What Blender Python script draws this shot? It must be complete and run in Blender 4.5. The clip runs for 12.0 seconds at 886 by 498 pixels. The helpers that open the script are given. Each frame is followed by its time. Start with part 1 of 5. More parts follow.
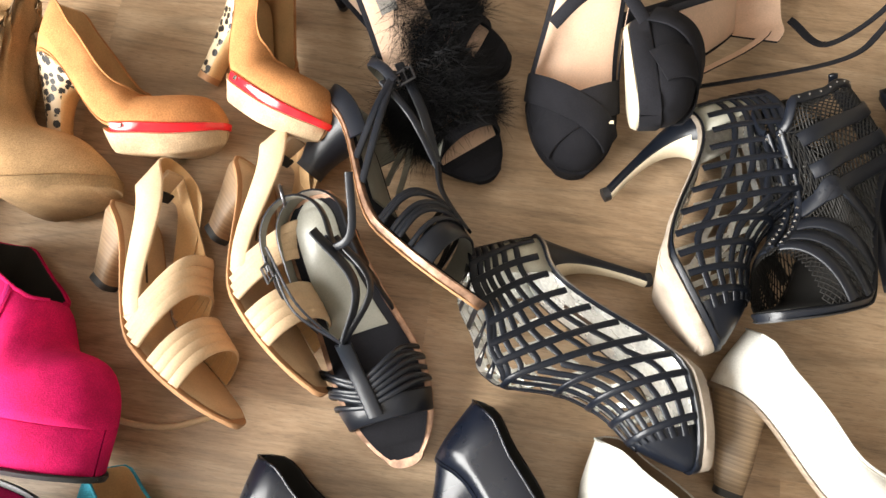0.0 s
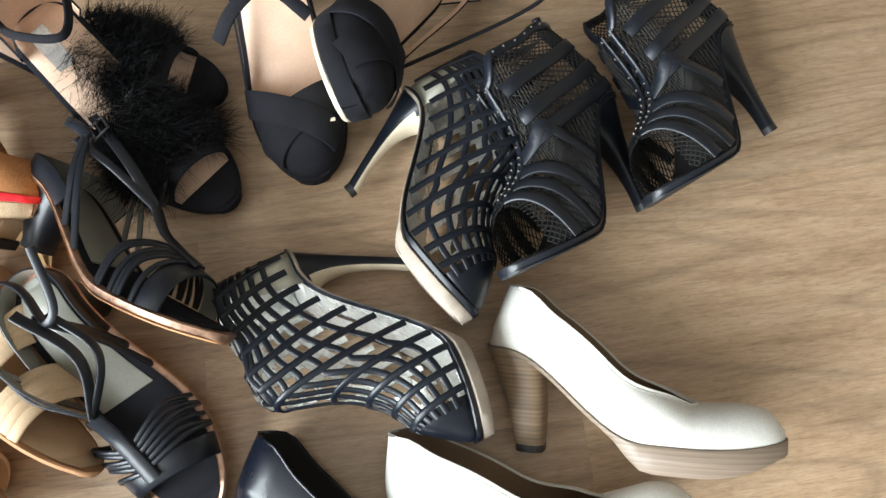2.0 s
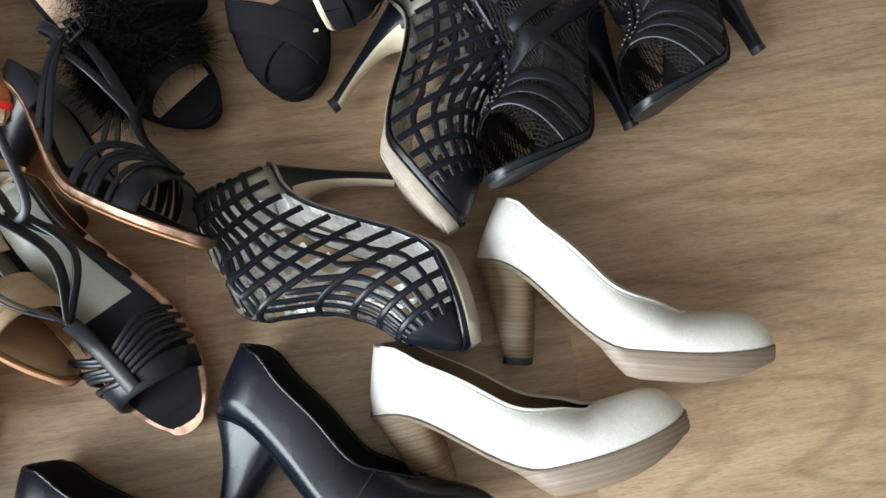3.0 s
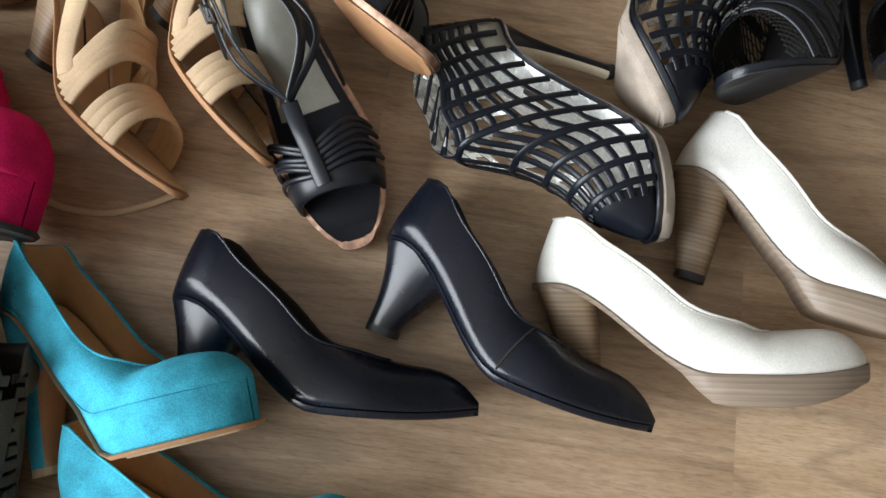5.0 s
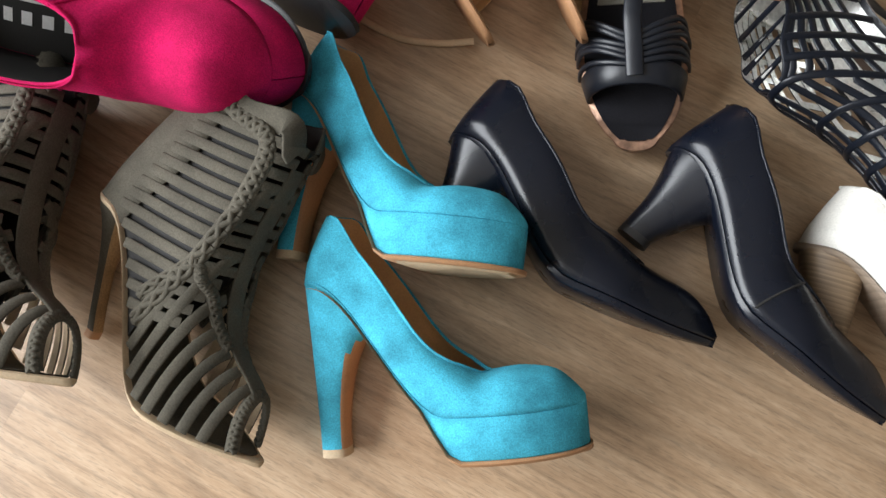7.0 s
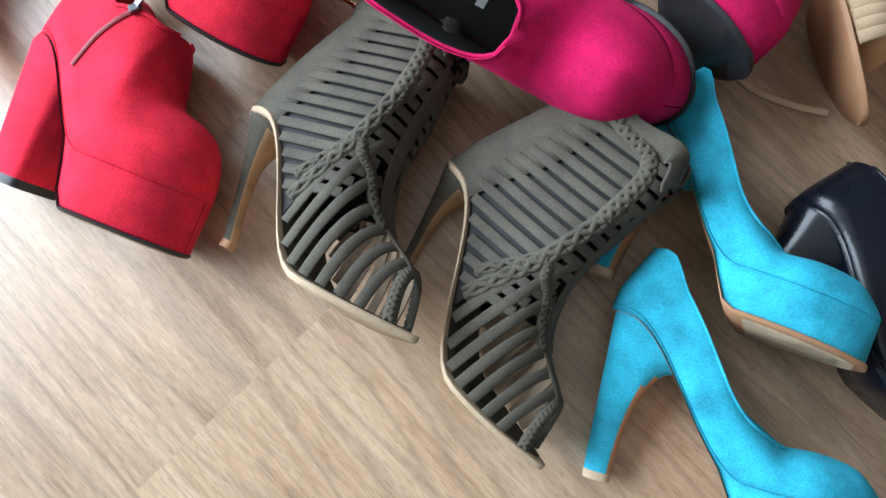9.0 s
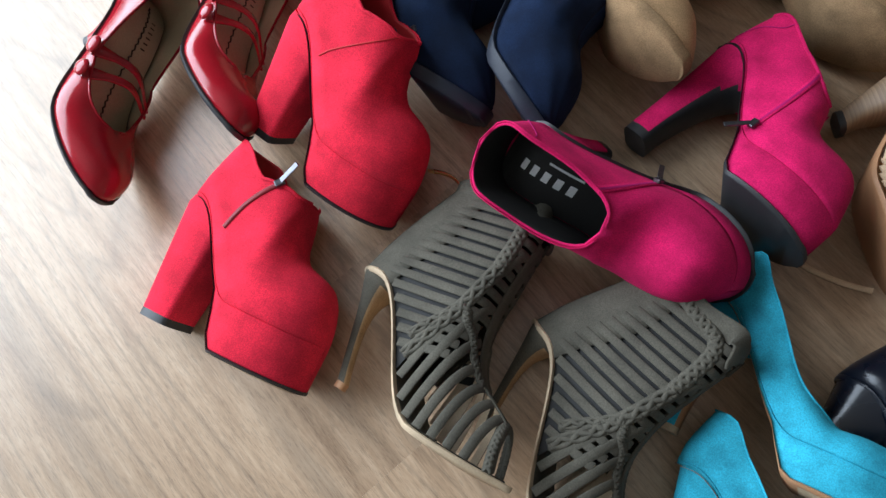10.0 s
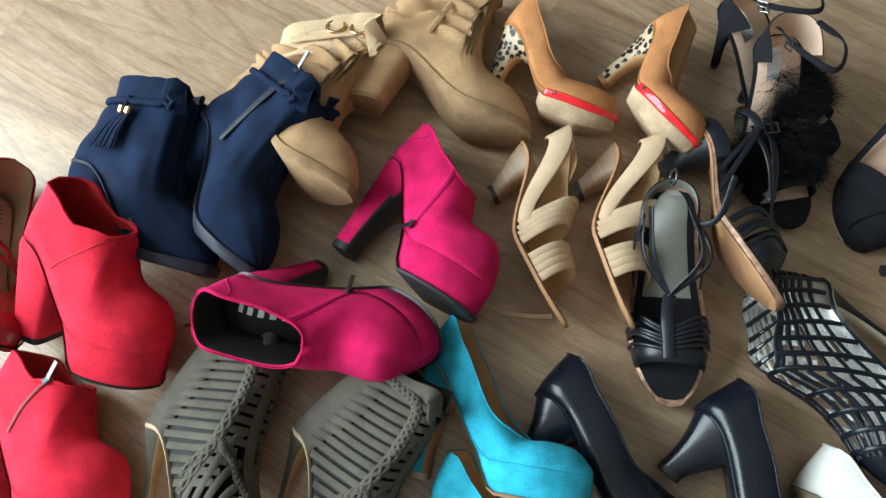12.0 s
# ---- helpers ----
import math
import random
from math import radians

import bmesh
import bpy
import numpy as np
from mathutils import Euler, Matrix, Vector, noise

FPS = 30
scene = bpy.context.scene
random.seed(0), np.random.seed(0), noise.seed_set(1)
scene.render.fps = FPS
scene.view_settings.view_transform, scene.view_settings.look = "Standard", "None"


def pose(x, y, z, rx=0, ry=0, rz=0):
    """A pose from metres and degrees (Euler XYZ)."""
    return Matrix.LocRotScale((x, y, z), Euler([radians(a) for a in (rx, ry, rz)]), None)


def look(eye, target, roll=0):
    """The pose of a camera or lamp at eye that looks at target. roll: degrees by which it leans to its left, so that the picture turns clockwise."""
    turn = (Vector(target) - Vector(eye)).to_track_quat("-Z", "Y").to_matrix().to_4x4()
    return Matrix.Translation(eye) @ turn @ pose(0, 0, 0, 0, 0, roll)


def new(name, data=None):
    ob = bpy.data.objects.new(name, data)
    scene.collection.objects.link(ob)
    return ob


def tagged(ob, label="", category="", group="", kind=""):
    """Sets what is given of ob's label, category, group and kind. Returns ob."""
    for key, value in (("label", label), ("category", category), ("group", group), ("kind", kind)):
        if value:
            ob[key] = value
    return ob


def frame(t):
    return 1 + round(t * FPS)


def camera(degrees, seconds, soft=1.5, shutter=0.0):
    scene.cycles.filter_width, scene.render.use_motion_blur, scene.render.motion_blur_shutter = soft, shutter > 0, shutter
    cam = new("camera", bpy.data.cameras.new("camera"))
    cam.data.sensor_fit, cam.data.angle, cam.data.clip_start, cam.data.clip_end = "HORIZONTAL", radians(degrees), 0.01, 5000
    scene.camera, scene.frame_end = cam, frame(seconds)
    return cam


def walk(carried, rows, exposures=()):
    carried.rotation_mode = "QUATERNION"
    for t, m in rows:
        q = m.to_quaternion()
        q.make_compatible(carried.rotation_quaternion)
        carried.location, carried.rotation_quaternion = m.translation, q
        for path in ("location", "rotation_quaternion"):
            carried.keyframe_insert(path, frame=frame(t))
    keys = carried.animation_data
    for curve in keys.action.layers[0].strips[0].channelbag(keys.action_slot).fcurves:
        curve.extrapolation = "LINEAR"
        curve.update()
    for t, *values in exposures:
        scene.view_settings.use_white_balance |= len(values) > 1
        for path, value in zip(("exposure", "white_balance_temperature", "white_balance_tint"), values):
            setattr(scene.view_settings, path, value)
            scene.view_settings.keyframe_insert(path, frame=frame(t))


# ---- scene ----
cam = camera(65.0, 12.0)
PATH = [
    (0, (0.098, 0.197, 0.621), (0.146, 0.67, -1.322), 5.0),
    (0.5, (0.14, 0.206, 0.627), (0.237, 0.685, -1.313), 6.2),
    (1, (0.181, 0.211, 0.627), (0.333, 0.67, -1.314), 8.8),
    (1.5, (0.223, 0.204, 0.622), (0.415, 0.646, -1.319), 9.7),
    (2, (0.252, 0.183, 0.621), (0.488, 0.615, -1.318), 11.7),
    (2.5, (0.244, 0.155, 0.611), (0.524, 0.546, -1.331), 17.8),
    (4.5, (0.172, 0.052, 0.564), (0.318, 0.456, -1.389), 13.1),
    (5, (0.121, 0.031, 0.559), (0.216, 0.487, -1.386), 11.1),
    (5.5, (0.072, 0.017, 0.553), (0.11, 0.462, -1.396), 9.8),
    (6, (0.034, -0.011, 0.544), (0.052, 0.404, -1.412), 12.6),
    (6.5, (0.008, -0.033, 0.538), (-0.012, 0.343, -1.427), 11.7),
    (8.5, (-0.144, -0.109, 0.535), (-0.295, 0.132, -1.445), 0.2),
    (9, (-0.193, -0.124, 0.541), (-0.4, 0.108, -1.435), -5.2),
    (9.5, (-0.228, -0.124, 0.577), (-0.569, 0.188, -1.368), -9.4),
    (10, (-0.259, -0.115, 0.634), (-0.665, 0.226, -1.294), -10.4),
    (10.5, (-0.266, -0.103, 0.698), (-0.741, 0.258, -1.211), -13.5),
    (11, (-0.249, -0.083, 0.752), (-0.739, 0.366, -1.135), -11.5),
    (11.5, (-0.184, -0.036, 0.773), (-0.576, 0.516, -1.109), -6.4),
    (12, (-0.108, 0.006, 0.782), (-0.365, 0.574, -1.119), -2.6),
]
walk(cam, [(t, look(eye, target, roll)) for t, eye, target, roll in PATH],
     exposures=((0.0, 1.6, 7450, 15), (0.5, 1.36, 6900, 13), (2.0, 1.3, 6500, 9), (2.6, 1.0, 6450, 9), (4.5, 0.5, 6500, 11), (6.5, 0.5, 6950, 15), (8.5, 0.48, 5800, 10), (10.0, -0.1, 5900, 10), (10.5, -0.5, 6050, 10), (11.5, -0.3, 6650, 12), (12.0, 0.42, 6100, 2)))

# ---- daylight from one tall window ----
world = bpy.data.worlds.new("daylight")
scene.world = world
world.use_nodes = True
sky = world.node_tree.nodes.new("ShaderNodeTexSky")
sky.sky_type, sky.sun_disc = "NISHITA", False
sky.sun_elevation, sky.sun_rotation = radians(40), radians(200)
world.node_tree.links.new(sky.outputs[0], world.node_tree.nodes["Background"].inputs[0])
world.node_tree.nodes["Background"].inputs[1].default_value = 0.12

WIN_X, WIN_Y, WIN_Z, WIN_W, WIN_H = -1.8, -0.6, 1.15, 2.0, 1.9
lamp = bpy.data.lights.new("window_light", "AREA")
lamp.shape, lamp.size, lamp.size_y, lamp.energy, lamp.color = "RECTANGLE", WIN_W, WIN_H, 120, (0.88, 0.96, 1.0)
window_light = new("window_light", lamp)
window_light.matrix_basis = look((WIN_X - 0.02, WIN_Y, WIN_Z), (0, WIN_Y, WIN_Z))


# ---- materials ----
def material(name, color, rough=0.6, grain=400.0, vary=0.15, bump=0.1, blotch=25.0, blotch_vary=0.12, metal=0.0, sheen=0.0, coat=0.0, spec=0.5, bump_at=0.0005):
    """A surface with fine grain and larger blotches in its colour, and a fine relief."""
    m = bpy.data.materials.new(name)
    m.use_nodes = True
    t = m.node_tree
    b = t.nodes["Principled BSDF"]
    co = t.nodes.new("ShaderNodeTexCoord")
    fine, large = t.nodes.new("ShaderNodeTexNoise"), t.nodes.new("ShaderNodeTexNoise")
    fine.inputs["Scale"].default_value, fine.inputs["Detail"].default_value = grain, 3
    large.inputs["Scale"].default_value, large.inputs["Detail"].default_value = blotch, 4
    for n in (fine, large):
        t.links.new(co.outputs["Object"], n.inputs["Vector"])
    ramps = []
    for n, amount in ((fine, vary), (large, blotch_vary)):
        r = t.nodes.new("ShaderNodeMapRange")
        r.inputs["From Min"].default_value, r.inputs["From Max"].default_value = 0.3, 0.7
        r.inputs["To Min"].default_value, r.inputs["To Max"].default_value = 1 - amount, 1 + amount
        t.links.new(n.outputs[0], r.inputs["Value"])
        ramps.append(r)
    both = t.nodes.new("ShaderNodeMath")
    both.operation = "MULTIPLY"
    t.links.new(ramps[0].outputs[0], both.inputs[0])
    t.links.new(ramps[1].outputs[0], both.inputs[1])
    scale = t.nodes.new("ShaderNodeVectorMath")
    scale.operation = "SCALE"
    scale.inputs[0].default_value = color
    t.links.new(both.outputs[0], scale.inputs["Scale"])
    t.links.new(scale.outputs[0], b.inputs["Base Color"])
    rr = t.nodes.new("ShaderNodeMapRange")
    rr.inputs["To Min"].default_value, rr.inputs["To Max"].default_value = max(0.02, rough - 0.1), min(1, rough + 0.1)
    t.links.new(large.outputs[0], rr.inputs["Value"])
    t.links.new(rr.outputs[0], b.inputs["Roughness"])
    if bump:
        bp = t.nodes.new("ShaderNodeBump")
        bp.inputs["Strength"].default_value, bp.inputs["Distance"].default_value = bump, bump_at
        t.links.new(fine.outputs[0], bp.inputs["Height"])
        t.links.new(bp.outputs[0], b.inputs["Normal"])
    b.inputs["Metallic"].default_value = metal
    b.inputs["Specular IOR Level"].default_value = spec
    b.inputs["Coat Weight"].default_value = coat
    b.inputs["Coat Roughness"].default_value = 0.12
    if sheen:
        b.inputs["Sheen Weight"].default_value = sheen
        b.inputs["Sheen Roughness"].default_value = 0.5
        b.inputs["Sheen Tint"].default_value = (*[min(1, c * 2 + 0.05) for c in color], 1)
    return m


def suede(name, color, mottle=0.22):
    return material(name, color, rough=0.92, grain=900, vary=0.22, bump=0.45, blotch=34, blotch_vary=mottle, sheen=0.12, spec=0.15, bump_at=0.0006)


def leather(name, color, rough=0.35, coat=0.0, mottle=0.12, spec=0.34):
    return material(name, color, rough=rough, grain=700, vary=0.08, bump=0.12, blotch=30, blotch_vary=mottle, coat=coat, spec=spec)


def layered(name, light, dark, every, rough=0.5, axis=2):
    """Stacked layers, one every so many metres along an axis of the thing, with streaks in them."""
    m = bpy.data.materials.new(name)
    m.use_nodes = True
    t = m.node_tree
    b = t.nodes["Principled BSDF"]
    co = t.nodes.new("ShaderNodeTexCoord")
    mp = t.nodes.new("ShaderNodeMapping")
    w = t.nodes.new("ShaderNodeTexWave")
    w.wave_type, w.bands_direction, w.wave_profile = "BANDS", "XYZ"[axis], "SAW"
    w.inputs["Scale"].default_value = 0.314 / every
    w.inputs["Distortion"].default_value = 0.6
    w.inputs["Detail Scale"].default_value = 30
    n = t.nodes.new("ShaderNodeTexNoise")
    n.inputs["Scale"].default_value, n.inputs["Detail"].default_value = 60, 5
    stretch = [0.25, 0.25, 0.25]
    stretch[axis] = 6.0
    mp.inputs["Scale"].default_value = stretch
    t.links.new(co.outputs["Object"], w.inputs["Vector"])
    t.links.new(co.outputs["Object"], mp.inputs["Vector"])
    t.links.new(mp.outputs[0], n.inputs["Vector"])
    add = t.nodes.new("ShaderNodeMath")
    add.operation = "MULTIPLY_ADD"
    add.inputs[1].default_value, add.inputs[2].default_value = 0.35, 0.0
    t.links.new(w.outputs["Fac"], add.inputs[0])
    mixf = t.nodes.new("ShaderNodeMath")
    mixf.operation = "ADD"
    t.links.new(add.outputs[0], mixf.inputs[0])
    t.links.new(n.outputs[0], mixf.inputs[1])
    r = t.nodes.new("ShaderNodeMapRange")
    r.inputs["From Min"].default_value, r.inputs["From Max"].default_value = 0.35, 1.0
    t.links.new(mixf.outputs[0], r.inputs["Value"])
    mix = t.nodes.new("ShaderNodeMix")
    mix.data_type = "RGBA"
    mix.inputs["A"].default_value, mix.inputs["B"].default_value = (*dark, 1), (*light, 1)
    t.links.new(r.outputs[0], mix.inputs["Factor"])
    t.links.new(mix.outputs["Result"], b.inputs["Base Color"])
    b.inputs["Roughness"].default_value = rough
    bp = t.nodes.new("ShaderNodeBump")
    bp.inputs["Strength"].default_value, bp.inputs["Distance"].default_value = 0.3, 0.0004
    t.links.new(w.outputs["Fac"], bp.inputs["Height"])
    t.links.new(bp.outputs[0], b.inputs["Normal"])
    return m


def plank_wood():
    """Oak laminate: long grain, pale and dark streaks, cathedral figure; each plank its own."""
    m = bpy.data.materials.new("oak_laminate")
    m.use_nodes = True
    t = m.node_tree
    b = t.nodes["Principled BSDF"]
    co, info = t.nodes.new("ShaderNodeTexCoord"), t.nodes.new("ShaderNodeObjectInfo")
    shift = t.nodes.new("ShaderNodeVectorMath")
    shift.operation = "MULTIPLY_ADD"
    shift.inputs[1].default_value = (1, 1, 1)
    off = t.nodes.new("ShaderNodeCombineXYZ")
    mul = t.nodes.new("ShaderNodeMath")
    mul.operation, mul.inputs[1].default_value = "MULTIPLY", 37.0
    t.links.new(info.outputs["Random"], mul.inputs[0])
    for k in ("X", "Y", "Z"):
        t.links.new(mul.outputs[0], off.inputs[k])
    t.links.new(co.outputs["Object"], shift.inputs[0])
    t.links.new(off.outputs[0], shift.inputs[2])

    def streaks(sx, sy, detail, rough=0.6, warp=0.0):
        mp, n = t.nodes.new("ShaderNodeMapping"), t.nodes.new("ShaderNodeTexNoise")
        mp.inputs["Scale"].default_value = (sx, sy, sx)
        n.inputs["Scale"].default_value, n.inputs["Detail"].default_value, n.inputs["Roughness"].default_value = 1.0, detail, rough
        n.inputs["Distortion"].default_value = warp
        t.links.new(shift.outputs[0], mp.inputs["Vector"])
        t.links.new(mp.outputs[0], n.inputs["Vector"])
        return n
    broad, figure, fine, pore = streaks(2.2, 14, 3, warp=1.6), streaks(8, 75, 5, 0.75, 0.7), streaks(45, 420, 3, 0.75), streaks(85, 900, 1, 0.6)
    knot = streaks(5, 13, 2, warp=0.5)
    ramp = t.nodes.new("ShaderNodeValToRGB")
    ramp.color_ramp.elements[0].position, ramp.color_ramp.elements[0].color = 0.32, (*WOOD_DARK, 1)
    ramp.color_ramp.elements[1].position, ramp.color_ramp.elements[1].color = 0.65, (*WOOD_LIGHT, 1)
    e = ramp.color_ramp.elements.new(0.48)
    e.color = (*WOOD_MID, 1)

    def weighted(pairs):
        last = None
        for n, w in pairs:
            a = t.nodes.new("ShaderNodeMath")
            a.operation, a.inputs[1].default_value = "MULTIPLY_ADD", w
            t.links.new(n.outputs[0], a.inputs[0])
            if last:
                t.links.new(last.outputs[0], a.inputs[2])
            else:
                a.inputs[2].default_value = 0.0
            last = a
        return last
    total = weighted(((broad, 0.34), (figure, 0.30), (fine, 0.30), (pore, 0.06)))
    t.links.new(total.outputs[0], ramp.inputs[0])
    tone = t.nodes.new("ShaderNodeMapRange")
    tone.inputs["To Min"].default_value, tone.inputs["To Max"].default_value = 0.86, 1.12
    t.links.new(info.outputs["Random"], tone.inputs["Value"])
    sc = t.nodes.new("ShaderNodeVectorMath")
    sc.operation = "SCALE"
    t.links.new(ramp.outputs[0], sc.inputs[0])
    t.links.new(tone.outputs[0], sc.inputs["Scale"])
    cut = t.nodes.new("ShaderNodeMapRange")
    cut.inputs["From Min"].default_value, cut.inputs["From Max"].default_value = 0.55, 0.64
    cut.inputs["To Min"].default_value, cut.inputs["To Max"].default_value = 1.04, 0.80
    t.links.new(pore.outputs[0], cut.inputs["Value"])
    spot = t.nodes.new("ShaderNodeMapRange")
    spot.inputs["From Min"].default_value, spot.inputs["From Max"].default_value = 0.69, 0.78
    spot.inputs["To Min"].default_value, spot.inputs["To Max"].default_value = 1.0, 0.5
    t.links.new(knot.outputs[0], spot.inputs["Value"])
    # growth lines that close into long flames
    growth, fold = streaks(1.1, 8.5, 1.5, 0.45, 0.7), t.nodes.new("ShaderNodeMath")
    many = t.nodes.new("ShaderNodeMath")
    many.operation, many.inputs[1].default_value = "MULTIPLY", 15.0
    fold.operation, fold.inputs[1].default_value = "PINGPONG", 0.5
    t.links.new(growth.outputs[0], many.inputs[0])
    t.links.new(many.outputs[0], fold.inputs[0])
    line = t.nodes.new("ShaderNodeMapRange")
    line.inputs["From Min"].default_value, line.inputs["From Max"].default_value = 0.0, 0.17
    line.inputs["To Min"].default_value, line.inputs["To Max"].default_value = 0.78, 1.02
    t.links.new(fold.outputs[0], line.inputs["Value"])
    spots = t.nodes.new("ShaderNodeMath")
    spots.operation = "MULTIPLY"
    t.links.new(cut.outputs[0], spots.inputs[0])
    t.links.new(spot.outputs[0], spots.inputs[1])
    dark = t.nodes.new("ShaderNodeMath")
    dark.operation = "MULTIPLY"
    t.links.new(spots.outputs[0], dark.inputs[0])
    t.links.new(line.outputs[0], dark.inputs[1])
    deep = t.nodes.new("ShaderNodeVectorMath")
    deep.operation = "SCALE"
    t.links.new(sc.outputs[0], deep.inputs[0])
    t.links.new(dark.outputs[0], deep.inputs["Scale"])
    t.links.new(deep.outputs[0], b.inputs["Base Color"])
    rg = t.nodes.new("ShaderNodeMapRange")
    rg.inputs["To Min"].default_value, rg.inputs["To Max"].default_value = 0.28, 0.46
    t.links.new(figure.outputs[0], rg.inputs["Value"])
    t.links.new(rg.outputs[0], b.inputs["Roughness"])
    bp = t.nodes.new("ShaderNodeBump")
    bp.inputs["Strength"].default_value, bp.inputs["Distance"].default_value = 0.25, 0.0004
    t.links.new(fine.outputs[0], bp.inputs["Height"])
    t.links.new(bp.outputs[0], b.inputs["Normal"])
    b.inputs["Specular IOR Level"].default_value = 0.8
    return m


WOOD_DARK, WOOD_MID, WOOD_LIGHT = (0.215, 0.127, 0.069), (0.415, 0.277, 0.168), (0.57, 0.415, 0.277)
OAK = plank_wood()
# grey, so the unseen walls and ceiling throw back less light
DIM_PLASTER = material("dim_plaster", (0.36, 0.34, 0.31), rough=0.9, grain=120, vary=0.03, bump=0.15, blotch=2, blotch_vary=0.04)
JOINT = material("dark_joint", (0.32, 0.21, 0.125), rough=0.8)
PAINT = material("white_paint", (0.78, 0.78, 0.76), rough=0.35, grain=60, vary=0.02, bump=0.05, blotch=3, blotch_vary=0.03)

WHITE = leather("white_leather", (0.74, 0.725, 0.675), 0.42, mottle=0.08)
STACK = layered("stacked_wood", (0.30, 0.21, 0.13), (0.13, 0.085, 0.05), 0.0035)
STACK_PALE = layered("pale_stacked_wood", (0.34, 0.22, 0.13), (0.19, 0.12, 0.07), 0.0035)
TAUPE = leather("taupe_lining", (0.32, 0.22, 0.14), 0.7)
BLACK = leather("black_leather", (0.0045, 0.0065, 0.0125), 0.28, coat=0.16, spec=0.34)
BLACK_LINING = leather("black_lining", (0.02, 0.019, 0.018), 0.75)
BLACK_SUEDE = suede("black_suede", (0.012, 0.012, 0.015))
BLACK_RUBBER = material("black_rubber", (0.02, 0.02, 0.022), rough=0.5)
GLOSS_BLACK = leather("glossy_black", (0.006, 0.008, 0.013), 0.34, coat=0.12, spec=0.28)
TURQUOISE = suede("turquoise_suede", (0.046, 0.365, 0.505), 0.36)
TAN_LINING = leather("tan_lining", (0.62, 0.39, 0.19), 0.6)
TAN_SOLE = leather("tan_sole", (0.42, 0.22, 0.11), 0.5)
PALE_SOLE = leather("pale_sole", (0.50, 0.38, 0.25), 0.6, mottle=0.25)
OLIVE = suede("olive_suede", (0.086, 0.078, 0.061), 0.22)
MAGENTA = suede("magenta_suede", (0.55, 0.010, 0.098), 0.28)
RED = suede("red_suede", (0.65, 0.021, 0.048), 0.27)
RED_LINING = leather("red_lining", (0.45, 0.012, 0.016), 0.6)
NAVY = suede("navy_suede", (0.0070, 0.0145, 0.038), 0.4)
TAN = suede("tan_suede", (0.44, 0.272, 0.140), 0.2)
TAN_PALE = suede("pale_tan_suede", (0.62, 0.44, 0.27), 0.12)
CARAMEL = suede("caramel_suede", (0.47, 0.205, 0.080), 0.2)
RED_GLOSS = leather("red_gloss", (0.78, 0.02, 0.03), 0.15, coat=0.4)
BEIGE = leather("beige_leather", (0.58, 0.415, 0.265), 0.42)
SILVER = material("silver_lining", (0.86, 0.86, 0.83), rough=0.28, metal=0.6, grain=300, bump=0.1)
GREY_INSOLE = leather("grey_insole", (0.22, 0.215, 0.185), 0.35)
COPPER = material("cracked_copper", (0.34, 0.20, 0.135), rough=0.4, metal=0.5, grain=160, vary=0.35, bump=0.5, blotch=60, blotch_vary=0.3)
NUDE = leather("nude_insole", (0.66, 0.46, 0.34), 0.45)
PATENT = leather("dark_red_patent", (0.33, 0.008, 0.017), 0.2, coat=0.35)
GOLD_LINING = leather("olive_gold_lining", (0.50, 0.41, 0.27), 0.5)
BRASS = material("brass", (0.75, 0.5, 0.22), rough=0.25, metal=1.0, grain=200, vary=0.05, bump=0.03)
SATIN_BLACK = leather("satin_black", (0.007, 0.009, 0.014), 0.4, coat=0.06, spec=0.42)
STEEL = material("steel", (0.5, 0.5, 0.5), rough=0.25, metal=1.0, grain=200, vary=0.05, bump=0.03)
# ---- the form of a shoe: x to the toe, y to its left, z up, sole on z = 0 ----
def curve_at(points, s):
    """Smooth monotone curve through (s, value) pairs."""
    xs = np.array([p[0] for p in points], float)
    ys = np.array([p[1] for p in points], float)
    d = np.diff(ys) / np.diff(xs)
    m = np.zeros(len(xs))
    m[0], m[-1] = d[0], d[-1]
    for i in range(1, len(xs) - 1):
        m[i] = 0 if d[i - 1] * d[i] <= 0 else 2 * d[i - 1] * d[i] / (d[i - 1] + d[i])
    s = min(max(s, xs[0]), xs[-1])
    i = min(int(np.searchsorted(xs, s, side="right")) - 1, len(xs) - 2)
    h = xs[i + 1] - xs[i]
    t = (s - xs[i]) / h
    return ((1 + 2 * t) * (1 - t) ** 2 * ys[i] + t * (1 - t) ** 2 * h * m[i]
            + t * t * (3 - 2 * t) * ys[i + 1] + t * t * (t - 1) * h * m[i + 1])


def ease(t):
    t = min(max(t, 0.0), 1.0)
    return t * t * (3 - 2 * t)


